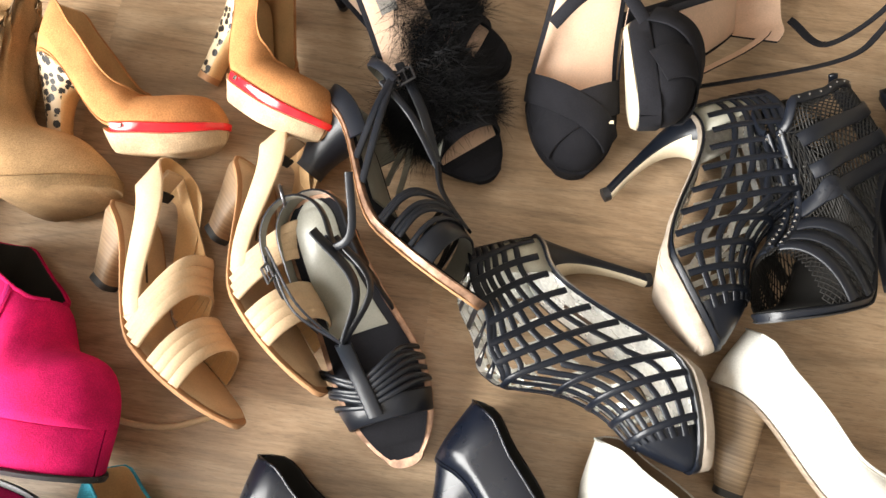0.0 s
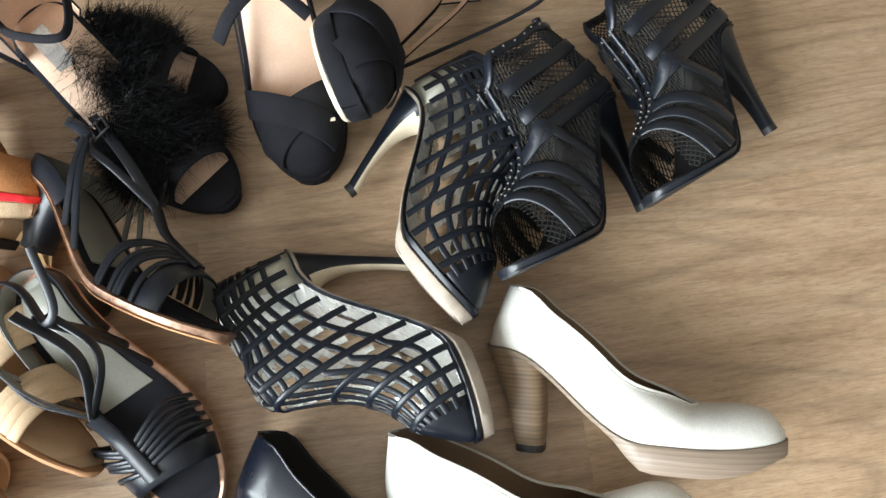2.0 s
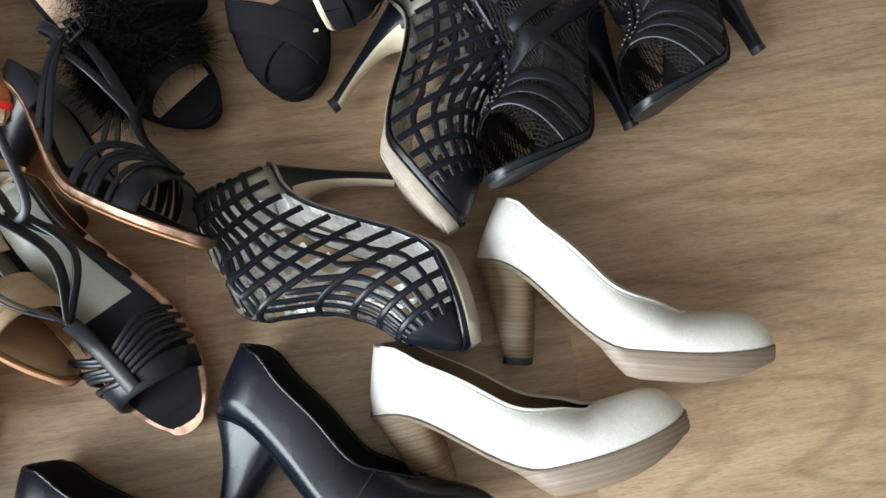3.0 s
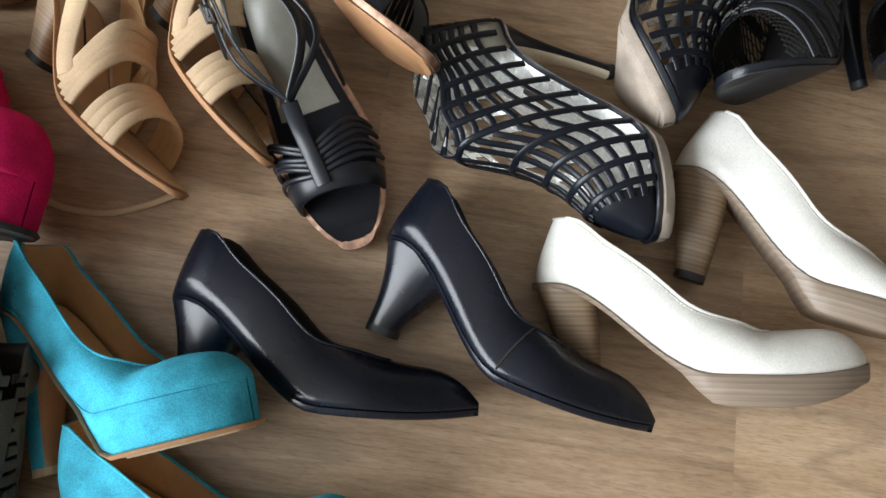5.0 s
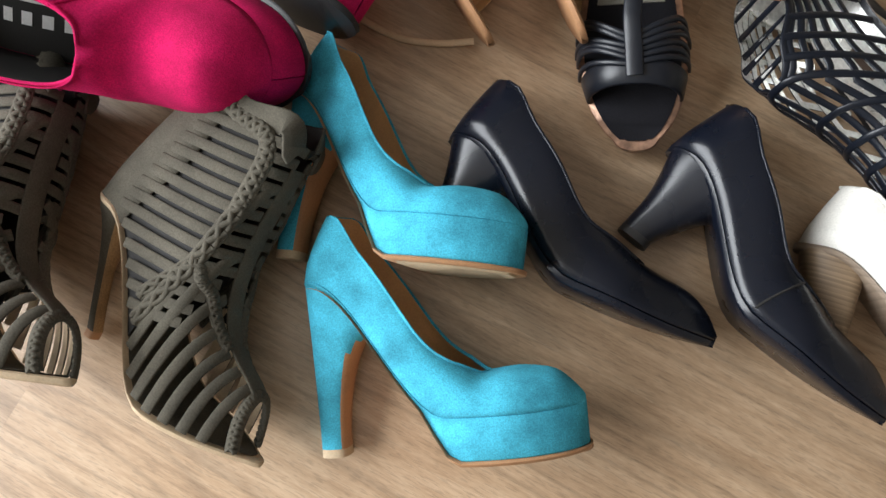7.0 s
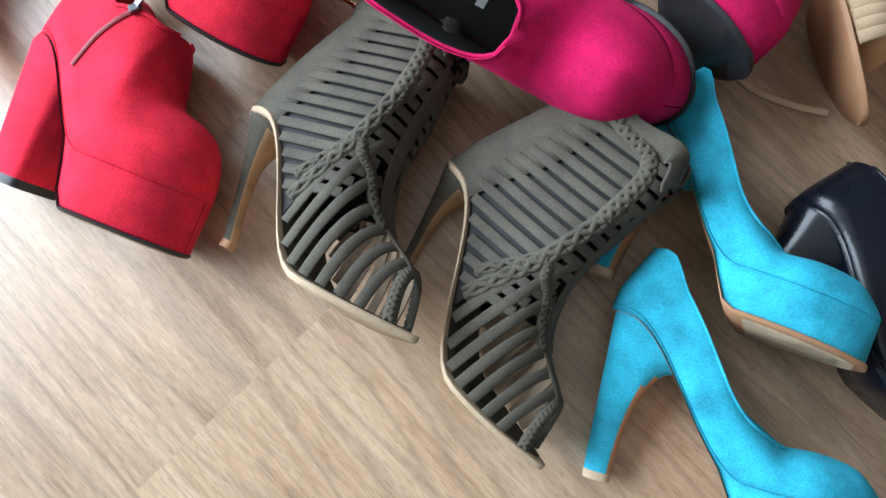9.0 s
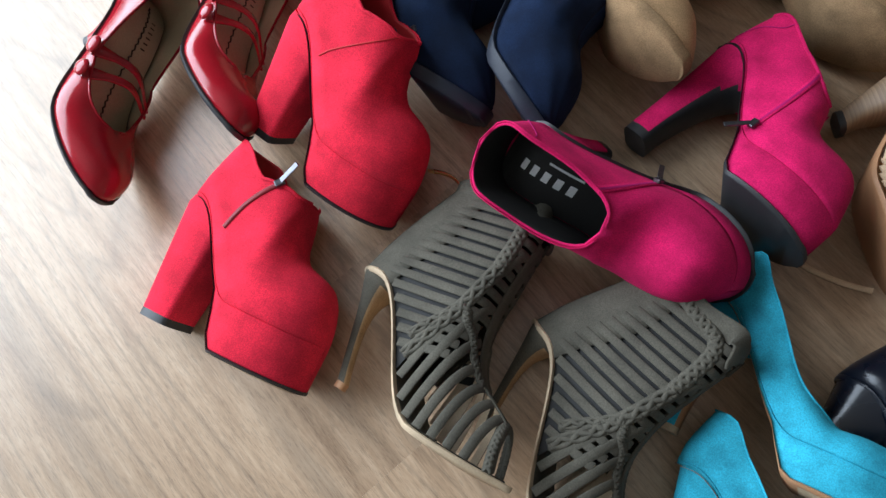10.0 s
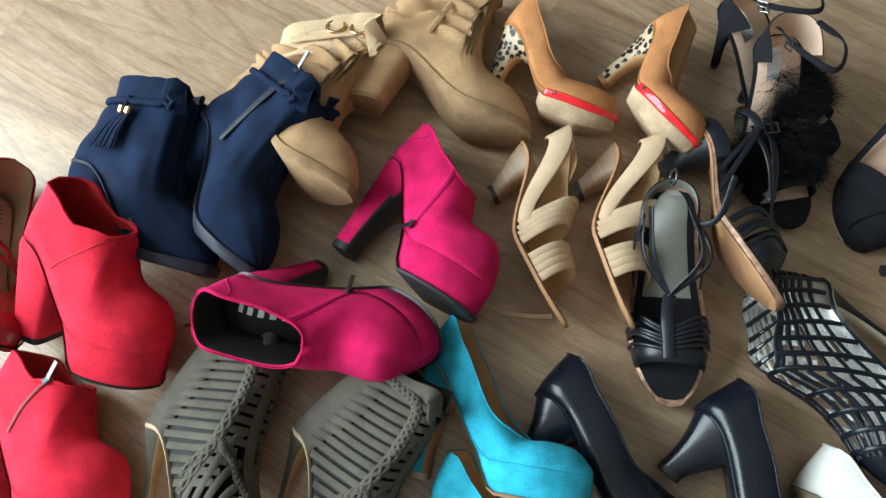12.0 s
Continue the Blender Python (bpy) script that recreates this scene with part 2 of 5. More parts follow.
class Last:
    """Length, heel height, platform, ball width, heel width, toe roundness, throat, and the heights of top and topline over the bed."""

    def __init__(self, L=0.22, HH=0.09, PF=0.006, W=0.078, WH=0.056, toe=2.2, st=0.62, top=None, line=None, ts=0.005,
                 spring=0.006, heel=(0.0, 0.02, 0.02), box=(4.0, 2.2), dip=0.4, lean=-0.28, arch=(0.17, 0.70), toe_up=0.0, rise=1.0):
        self.L, self.HH, self.PF, self.W, self.WH, self.toe, self.st = L, HH, PF, W, WH, toe, st
        self.top = top or [(0, 0.085), (0.3, 0.085), (0.5, 0.075), (0.62, 0.058), (0.8, 0.045), (0.93, 0.034), (1, 0.018)]
        self.line = line or [(0, 0.06), (0.12, 0.056), (0.35, 0.036), (0.5, 0.034), (0.7, 0.04)]
        self.top, self.line = [(s, v * rise) for s, v in self.top], [(s, v * rise) for s, v in self.line]
        self.ts, self.spring, self.heel, self.box, self.dip, self.lean, self.arch, self.toe_up = ts, spring, heel, box, dip, lean, arch, toe_up

    def bottom(self, s):
        up = max(0.0, (s - 0.72) / 0.28)
        if self.PF < 0.012:
            a, b = self.arch
            return (self.HH - self.ts) * (1 - ease((s - a) / (b - a))) + (self.spring + self.toe_up) * up * up
        # a platform is thick under the ball alone
        b = self.arch[1]
        thick = self.ts + (self.PF - self.ts) * ease((s - b + 0.12) / 0.14)
        return self.bed(s) - thick + self.toe_up * up * up

    def bed(self, s):
        a, b = self.arch
        up = max(0.0, (s - 0.72) / 0.28)
        return self.PF + (self.HH - self.PF) * (1 - ease((s - a) / (b - a))) + self.spring * up * up

    def half(self, s):
        core = curve_at([(0, self.WH / 2), (0.14, self.WH / 2), (0.38, self.W * 0.40), (0.66, self.W * 0.5), (0.8, self.W * 0.485), (1, self.W * 0.45)], s)
        if s < 0.14:
            core *= max(0.0, 1 - ((0.14 - s) / 0.14) ** 2.3) ** 0.5
        if s > 0.66:
            core *= max(0.0, 1 - ((s - 0.66) / 0.34) ** self.toe) ** (0.5 if self.toe > 1.6 else 0.8)
        return core

    def mid(self, s):
        return -0.05 * self.W * math.sin(math.pi * min(1, max(0, s)) * 1.3)

    def high(self, s):
        v = curve_at(self.top, s)
        if s > 0.86:
            v *= math.sqrt(max(0.03, 1 - 0.92 * ((s - 0.86) / 0.14) ** 2.4))
        if s < self.st:
            v = max(v, curve_at(self.line, s) * (1.0 + 0.2 * min(1, (self.st - s) / 0.1)))
        return v

    def power(self, s):
        return self.box[0] + (self.box[1] - self.box[0]) * ease((s - 0.25) / 0.4)

    def last_angle(self, s):
        if s >= self.st:
            return math.pi / 2
        d = self.dip * self.st
        def open_at(q):
            return math.asin(min(0.9999, curve_at(self.line, q) / self.high(q)) ** (self.power(q) / 2))
        if s <= self.st - d:
            return open_at(s)
        c0 = math.cos(open_at(self.st - d))
        return math.acos(c0 * math.sqrt((self.st - s) / d))

    def point(self, s, a, side):
        """A point of the upper: a from 0 at the sole's edge to pi / 2 on the ridge."""
        n, w, v = self.power(s), self.half(s), self.high(s)
        y = w * max(0.0, math.cos(a)) ** (2 / n)
        z = v * max(0.0, math.sin(a)) ** (2 / n)
        narrow = 1 - 0.12 * ease((z - 0.05) / 0.1)
        back = 1.3 * self.lean * z * z / (z + 0.02) * ease((0.75 - s) / 0.5)
        return np.array((s * self.L - back, self.mid(s) + side * y * narrow, self.bed(s) + z))

    def skin(self, s, g):
        """g from -1 (right edge) over 0 (topline or ridge) to 1 (left edge)."""
        return self.point(s, (1 - min(1, abs(g))) * self.last_angle(s), 1 if g >= 0 else -1)

    def side_point(self, s, z, side):
        """The point of the upper at s that stands z over the floor."""
        h = min(max(z - self.bed(s), 0.0), self.high(s) * 0.9995)
        return self.point(s, math.asin((h / self.high(s)) ** (self.power(s) / 2)), side)

    def front(self, z):
        """How far forward the ridge reaches at the height z."""
        s = 0.99
        while s > self.st and self.bed(s) + self.high(s) < z:
            s -= 0.004
        return s

    def out(self, s, g):
        """The outward direction at skin(s, g)."""
        e = 0.01
        s = min(max(s, 0.02), 0.98)
        g = min(max(g, -0.985), 0.985)
        du = self.skin(s + e, g) - self.skin(s - e, g)
        g = math.copysign(max(abs(g), 2 * e), g)
        dg = self.skin(s, g + e) - self.skin(s, g - e)
        n = np.cross(dg, du)
        n = n / (np.linalg.norm(n) + 1e-9)
        c = np.array((s * self.L, self.mid(s), self.bed(s) + 0.3 * self.high(s)))
        return n if np.dot(n, self.skin(s, g) - c) > 0 else -n

    def mark(self, name):
        """Named places, for setting a shoe down."""
        hx, lx, wx = self.heel
        t = self.line[0][1]
        places = {
            "HB": self.point(0.0, self.last_angle(0.0), 1), "HS": np.array((0.0, 0, self.HH - 0.003)),
            "HTb": np.array((hx, 0, 0)), "HTf": np.array((hx + lx, 0, 0)), "HT": np.array((hx + lx / 2, 0, 0)),
            "TT": np.array((self.L, 0, self.bed(1))), "TP": np.array((self.L * 0.985, 0, self.bottom(1))),
            "TH": self.point(self.st, math.pi / 2, 1),
            "BB": np.array((0.64 * self.L, 0, self.bottom(0.64))),
            "BBl": np.array((0.66 * self.L, self.half(0.66), self.bottom(0.66))),
            "BBr": np.array((0.66 * self.L, -self.half(0.66), self.bottom(0.66))),
            "BTl": np.array((0.66 * self.L, self.half(0.66), self.bed(0.66))),
            "BTr": np.array((0.66 * self.L, -self.half(0.66), self.bed(0.66))),
            "IH": np.array((0.01, 0, self.HH)),
        }
        places["HTb"] = np.array((hx, 0, 0))
        return places[name]
# ---- the sixteen kinds of shoe ----
FORMS = {
    "white": Last(L=0.2327, HH=0.0861, PF=0.0221, W=0.078, WH=0.052, toe=2.2, st=0.725, rise=0.962, heel=(0.0258, 0.024, 0.03), toe_up=0.011, spring=0.006, arch=(0.07, 0.55), lean=-0.337, dip=0.4, box=(4.0, 2.2),
        line=[(0, 0.0533), (0.071, 0.051), (0.202, 0.0420), (0.354, 0.0440), (0.506, 0.0410), (0.62, 0.0330), (0.725, 0.0260)],
        top=[(0, 0.058), (0.324, 0.0503), (0.536, 0.0387), (0.708, 0.029), (0.826, 0.0294), (0.942, 0.0269), (1, 0.018)]),
    "black": Last(L=0.2367, HH=0.0747, PF=0.0059, W=0.074, WH=0.052, toe=1.25, st=0.714, rise=0.929, heel=(0.0105, 0.026, 0.026), spring=0.006, arch=(0.07, 0.53), lean=-0.279, dip=0.4, box=(4.0, 2.2),
        line=[(0, 0.0563), (0.07, 0.054), (0.201, 0.0435), (0.352, 0.0480), (0.504, 0.0450), (0.62, 0.0370), (0.714, 0.0300)],
        top=[(0, 0.0609), (0.324, 0.0609), (0.541, 0.0516), (0.714, 0.0372), (0.848, 0.032), (0.949, 0.022), (1, 0.012)]),
    "turquoise": Last(L=0.1925, HH=0.1264, PF=0.0314, W=0.077, WH=0.050, toe=2.4, st=0.67, rise=0.832, heel=(0.0027, 0.02, 0.022), spring=0.0, arch=(0.06, 0.56), lean=-0.505, dip=0.4, box=(4.0, 2.2),
        line=[(0, 0.0554), (0.069, 0.0533), (0.198, 0.0400), (0.346, 0.0390), (0.494, 0.0390), (0.6, 0.0320), (0.67, 0.0260)],
        top=[(0, 0.0482), (0.289, 0.04), (0.493, 0.0328), (0.67, 0.0285), (0.77, 0.0305), (0.895, 0.027), (1, 0.014)]),
    "olive": Last(L=0.2098, HH=0.1019, PF=0.0049, W=0.074, WH=0.056, toe=1.6, st=0.482, rise=1.011, heel=(0.0359, 0.01, 0.011), spring=0.004, arch=(0.12, 0.66), lean=-0.294, dip=0.5, box=(3.4, 2.2),
        line=[(0, 0.104), (0.201, 0.116), (0.402, 0.150), (0.482, 0.166)],
        top=[(0, 0.149), (0.251, 0.155), (0.402, 0.176), (0.482, 0.166), (0.582, 0.103), (0.721, 0.0586), (0.88, 0.038), (1, 0.016)]),
    "magenta": Last(L=0.1908, HH=0.1235, PF=0.0376, W=0.084, WH=0.062, toe=2.6, st=0.571, rise=1.122, heel=(-0.0025, 0.026, 0.034), spring=0.0, arch=(0.09, 0.57), lean=-0.236, dip=0.45, box=(4.0, 2.2),
        line=[(0, 0.043), (0.203, 0.046), (0.407, 0.064), (0.571, 0.079)],
        top=[(0, 0.078), (0.305, 0.078), (0.458, 0.083), (0.571, 0.079), (0.635, 0.059), (0.72, 0.049), (0.85, 0.045), (0.94, 0.038), (1, 0.015)]),
    "red": Last(L=0.1783, HH=0.1188, PF=0.0422, W=0.084, WH=0.062, toe=2.6, st=0.55, rise=1.040, heel=(0.0100, 0.034, 0.046), spring=0.0, arch=(0.09, 0.57), lean=-0.284, dip=0.45, box=(4.0, 2.2),
        line=[(0, 0.0584), (0.212, 0.055), (0.423, 0.0802), (0.55, 0.104)],
        top=[(0, 0.100), (0.317, 0.100), (0.444, 0.107), (0.55, 0.104), (0.63, 0.073), (0.72, 0.057), (0.85, 0.050), (0.94, 0.042), (1, 0.015)]),
    "navy": Last(L=0.2143, HH=0.0895, PF=0.0124, W=0.08, WH=0.062, toe=2.3, st=0.486, rise=1.023, heel=(0.0101, 0.04, 0.044), spring=0.003, arch=(0.17, 0.7), lean=-0.29, dip=0.5, box=(3.0, 2.2),
        line=[(0, 0.101), (0.207, 0.107), (0.414, 0.132), (0.486, 0.143)],
        top=[(0, 0.145), (0.31, 0.145), (0.414, 0.150), (0.486, 0.143), (0.573, 0.102), (0.689, 0.0664), (0.855, 0.048), (1, 0.018)]),
    "tan": Last(L=0.2193, HH=0.0753, PF=0.0113, W=0.08, WH=0.062, toe=2.0, st=0.482, rise=0.984, heel=(0.0019, 0.04, 0.044), spring=0.004, arch=(0.17, 0.7), lean=-0.345, dip=0.5, box=(2.8, 2.2),
        line=[(0, 0.0874), (0.205, 0.115), (0.41, 0.16), (0.482, 0.18)],
        top=[(0, 0.18), (0.308, 0.18), (0.41, 0.187), (0.482, 0.18), (0.57, 0.108), (0.687, 0.0675), (0.853, 0.048), (1, 0.018)]),
    "caramel": Last(L=0.1694, HH=0.0912, PF=0.0253, W=0.078, WH=0.050, toe=2.0, st=0.598, rise=0.768, heel=(0.0077, 0.018, 0.02), spring=0.004, toe_up=0.009, arch=(0.07, 0.50), lean=-0.319, dip=0.4, box=(4.0, 2.2),
        line=[(0, 0.0581), (0.069, 0.0556), (0.197, 0.0437), (0.344, 0.0440), (0.492, 0.0400), (0.598, 0.0300)],
        top=[(0, 0.0679), (0.289, 0.050), (0.482, 0.037), (0.598, 0.035), (0.789, 0.037), (0.926, 0.032), (1, 0.018)]),
    "beige": Last(L=0.2167, HH=0.0622, PF=0.0050, W=0.076, WH=0.056, toe=1.9, st=0.02, rise=0.993, heel=(0.0288, 0.021, 0.024), spring=0.004, arch=(0.08, 0.55), lean=-0.285, dip=0.4, box=(4.0, 2.2),
        line=[(0, 0.0432), (0.02, 0.06), (0.7, 0.526)],
        top=[(0, 0.066), (0.3, 0.064), (0.5, 0.054), (0.64, 0.044), (0.8, 0.034), (0.93, 0.026), (1, 0.015)]),
    "strappy": Last(L=0.2297, HH=0.0593, PF=0.0088, W=0.08, WH=0.056, toe=2.2, st=0.02, rise=1.000, heel=(0.0181, 0.024, 0.026), spring=0.004, arch=(0.1, 0.64), lean=-0.28, dip=0.4, box=(4.0, 2.2),
        line=[(0, 0.06), (0.02, 0.06), (0.7, 0.05)],
        top=[(0, 0.066), (0.3, 0.064), (0.5, 0.054), (0.64, 0.044), (0.8, 0.034), (0.93, 0.026), (1, 0.015)]),
    "cage": Last(L=0.2110, HH=0.1019, PF=0.0154, W=0.074, WH=0.054, toe=1.7, st=0.551, rise=0.970, heel=(0.0397, 0.012, 0.012), spring=0.004, arch=(0.13, 0.68), lean=-0.167, dip=0.5, box=(4.0, 2.2),
        line=[(0, 0.0642), (0.221, 0.0727), (0.441, 0.105), (0.551, 0.128)],
        top=[(0, 0.102), (0.276, 0.102), (0.463, 0.128), (0.551, 0.128), (0.641, 0.0914), (0.766, 0.058), (0.893, 0.04), (1, 0.014)]),
    "mesh": Last(L=0.2050, HH=0.1088, PF=0.0077, W=0.08, WH=0.058, toe=2.3, st=0.49, rise=1.015, heel=(0.0154, 0.012, 0.013), spring=0.003, arch=(0.13, 0.66), lean=-0.449, dip=0.5, box=(3.2, 2.2),
        line=[(0, 0.0764), (0.203, 0.0806), (0.408, 0.107), (0.49, 0.119)],
        top=[(0, 0.0968), (0.255, 0.106), (0.408, 0.122), (0.49, 0.119), (0.588, 0.0855), (0.725, 0.0617), (0.882, 0.044), (1, 0.016)]),
    "cross": Last(L=0.1960, HH=0.1104, PF=0.0218, W=0.082, WH=0.056, toe=2.4, st=0.02, rise=1.000, heel=(0.0148, 0.014, 0.014), spring=0.002, arch=(0.1, 0.64), lean=-0.28, dip=0.4, box=(4.0, 2.2),
        line=[(0, 0.06), (0.02, 0.06), (0.7, 0.05)],
        top=[(0, 0.066), (0.3, 0.064), (0.5, 0.054), (0.64, 0.044), (0.8, 0.034), (0.93, 0.026), (1, 0.015)]),
    "feather": Last(L=0.1969, HH=0.1075, PF=0.0103, W=0.076, WH=0.054, toe=2.0, st=0.02, rise=1.000, heel=(0.0124, 0.01, 0.01), spring=0.002, arch=(0.1, 0.64), lean=-0.28, dip=0.4, box=(4.0, 2.2),
        line=[(0, 0.06), (0.02, 0.06), (0.7, 0.05)],
        top=[(0, 0.066), (0.3, 0.064), (0.5, 0.054), (0.64, 0.044), (0.8, 0.034), (0.93, 0.026), (1, 0.015)]),
    "mary": Last(L=0.2169, HH=0.0738, PF=0.0051, W=0.084, WH=0.060, toe=1.85, st=0.7, rise=0.994, heel=(0.0175, 0.014, 0.014), spring=0.004, arch=(0.1, 0.64), lean=-0.318, dip=0.4, box=(4.0, 2.2),
        line=[(0, 0.0548), (0.12, 0.0461), (0.35, 0.0235), (0.501, 0.0153), (0.7, 0.0178)],
        top=[(0, 0.0473), (0.3, 0.0473), (0.501, 0.0402), (0.7, 0.026), (0.85, 0.0264), (0.95, 0.022), (1, 0.012)]),
}
# ---- building ----
def mesh_part(name, verts, faces, mats, parent=None, label="", smooth=True, index=None, keep=False):
    me = bpy.data.meshes.new(name)
    me.from_pydata([tuple(float(c) for c in v) for v in verts], [], faces)
    for m in mats if isinstance(mats, (list, tuple)) else [mats]:
        me.materials.append(m)
    bm = bmesh.new()
    bm.from_mesh(me)
    bmesh.ops.remove_doubles(bm, verts=bm.verts, dist=2e-5)
    bmesh.ops.dissolve_degenerate(bm, dist=1e-6, edges=bm.edges)
    if not keep:
        bmesh.ops.recalc_face_normals(bm, faces=bm.faces)
    bm.to_mesh(me)
    bm.free()
    for p in me.polygons:
        p.use_smooth = smooth
    if index:
        for p in me.polygons:
            p.material_index = index(p)
    ob = new(name, me)
    ob.parent = parent
    if label:
        tagged(ob, label)
    return ob


def solid(ob, thick, inner=0, offset=-1.0):
    mod = ob.modifiers.new("thickness", "SOLIDIFY")
    mod.thickness, mod.offset = thick, offset
    mod.material_offset = inner
    mod.material_offset_rim = 0
    return ob


def sharp(ob, degrees=40):
    ob.data.set_sharp_from_angle(angle=radians(degrees))
    return ob


def root_of(name, label, category, group):
    return tagged(new(name), label, category, group)


def stations(form, s0=0.0, s1=1.0, n=40):
    out = [s0 + (s1 - s0) * 0.5 * (1 - math.cos(math.pi * i / n)) for i in range(n + 1)]
    if s0 < form.st < s1:
        k = min(range(n + 1), key=lambda i: abs(out[i] - form.st))
        out[k] = form.st
        if k + 1 <= n - 1:
            out[k + 1] = max(out[k + 1], form.st + 0.004)
    return out


def upper(form, root, mat, lining, name="upper", s0=0.0, s1=1.0, n=44, rows=12, thick=0.0014, ruffle=None, low=0.0):
    """The closed upper, open above its topline."""
    verts, faces = [], []
    ss = stations(form, s0, s1, n)
    for side in (1, -1):
        base = len(verts)
        for s in ss:
            a1 = form.last_angle(s)
            for j in range(rows + 1):
                a = low + (a1 - low) * j / rows
                p = form.point(s, a, side)
                if ruffle:
                    p = ruffle(p, s, j / rows, side)
                verts.append(p)
        w = rows + 1
        for i in range(len(ss) - 1):
            for j in range(rows):
                f = (base + i * w + j, base + (i + 1) * w + j, base + (i + 1) * w + j + 1, base + i * w + j + 1)
                faces.append(f[::-1] if side > 0 else f)
    ob = mesh_part(name, verts, faces, [mat, lining], root, keep=True)
    return solid(ob, thick, inner=1)


def slab(form, root, mat, name, low, high, grow=0.0, s0=0.0, s1=1.0, n=36, inset_low=0.0015, label=""):
    """A sole layer between two height curves."""
    verts, faces = [], []
    ss = [s0 + (s1 - s0) * 0.5 * (1 - math.cos(math.pi * i / n)) for i in range(n + 1)]
    ring = 8
    for s in ss:
        w, c = max(0.0002, form.half(s) + grow), form.mid(s)
        lo, hi = low(s), high(s)
        e = min(0.0012, (hi - lo) * 0.3)
        wl = max(0.0001, w - inset_low)
        x = s * form.L
        if s < 0.02:
            x -= grow
        if s > 0.98:
            x += grow
        for y, z in ((-w + e, hi), (w - e, hi), (w, hi - e), (wl, lo + e), (wl - e, lo), (-wl + e, lo), (-wl, lo + e), (-w, hi - e)):
            if y * (w - e) < 0 and w - e < 0:
                y = 0
            verts.append((x, c + y, z))
    for i in range(len(ss) - 1):
        for j in range(ring):
            k = (j + 1) % ring
            faces.append((i * ring + j, (i + 1) * ring + j, (i + 1) * ring + k, i * ring + k))
    faces.append(tuple(range(ring)))
    faces.append(tuple(reversed(range((len(ss) - 1) * ring, len(ss) * ring))))
    return sharp(mesh_part(name, verts, faces, mat, root, label), 50)


def between(form, f):
    return lambda s: form.bottom(s) + (form.bed(s) - form.bottom(s)) * f


def sole(form, root, layers, grow=0.0012):
    """Layers as (name, from, to, material, extra width), as shares of the sole's thickness."""
    for name, f0, f1, mat, extra in layers:
        slab(form, root, mat, name, between(form, f0), between(form, f1), grow + extra)


def insole(form, root, mat, label="", s1=0.97, lift=0.0012, grow=-0.0025):
    return slab(form, root, mat, "insole", lambda s: form.bed(s) + lift - 0.0008, lambda s: form.bed(s) + lift, grow, 0.012, s1, label=label)


def heel(form, root, mat, tip_mat, top_len=0.055, slim=1.6, bulge=0.0, tip=0.006, breast=None, rows=14, share=0.96, n=2.6):
    """The heel, from the seat down to its tip. slim: above 1 it narrows fast, as a stiletto does."""
    hx, lx, wx = form.heel
    ring = 20
    def row(t):
        k = (1 - t) ** slim
        length = lx + (top_len - lx) * k
        width = wx + (form.WH * share - wx) * k
        back = 0.003 + (hx - 0.003) * (t ** 1.15) - bulge * math.sin(math.pi * t)
        return back, length, width
    def put(t, z0, z1):
        back, length, width = row(t)
        out = []
        for i in range(ring):
            a = 2 * math.pi * i / ring
            cx, sy = math.cos(a), math.sin(a)
            px = back + length / 2 + length / 2 * math.copysign(abs(cx) ** (2 / n), cx)
            py = width / 2 * math.copysign(abs(sy) ** (2 / n), sy)
            limit = max(0.001, form.half(min(0.5, max(0.0, px / form.L)))) + 0.06 * t
            py = math.copysign(min(abs(py), limit), py)
            top = form.bottom(min(0.4, max(0, px / form.L))) + 0.0015
            out.append((px, py + form.mid(0.1) * (1 - t), top + (z1 - top) * t if z0 is None else z0))
        return out
    verts = []
    for r in range(rows + 1):
        verts += put(r / rows, None, tip)
    faces = [tuple(reversed(range(ring))), tuple(range(rows * ring, (rows + 1) * ring))]
    for r in range(rows):
        for i in range(ring):
            j = (i + 1) % ring
            faces.append((r * ring + i, r * ring + j, (r + 1) * ring + j, (r + 1) * ring + i))
    mats = [mat] + ([breast] if breast else [])
    h = sharp(mesh_part("heel", verts, faces, mats, root), 60)
    if breast:
        for p in h.data.polygons:
            if p.normal.x > 0.55:
                p.material_index = 1
    low, high = put(1.0, 0.0, 0), put(1.0, tip, 0)
    v = low + high
    f = [tuple(reversed(range(ring))), tuple(range(ring, 2 * ring))] + [(i, (i + 1) % ring, ring + (i + 1) % ring, ring + i) for i in range(ring)]
    sharp(mesh_part("heel_tip", v, f, tip_mat, h), 50)
    return h


def smooth_path(points, per=8):
    """Catmull-Rom through points."""
    p = [np.array(q, float) for q in points]
    p = [2 * p[0] - p[1]] + p + [2 * p[-1] - p[-2]]
    out = []
    for i in range(1, len(p) - 2):
        for k in range(per):
            t = k / per
            out.append(0.5 * (2 * p[i] + (p[i + 1] - p[i - 1]) * t + (2 * p[i - 1] - 5 * p[i] + 4 * p[i + 1] - p[i + 2]) * t * t
                              + (3 * p[i] - p[i - 1] - 3 * p[i + 1] + p[i + 2]) * t ** 3))
    out.append(p[-2])
    return out


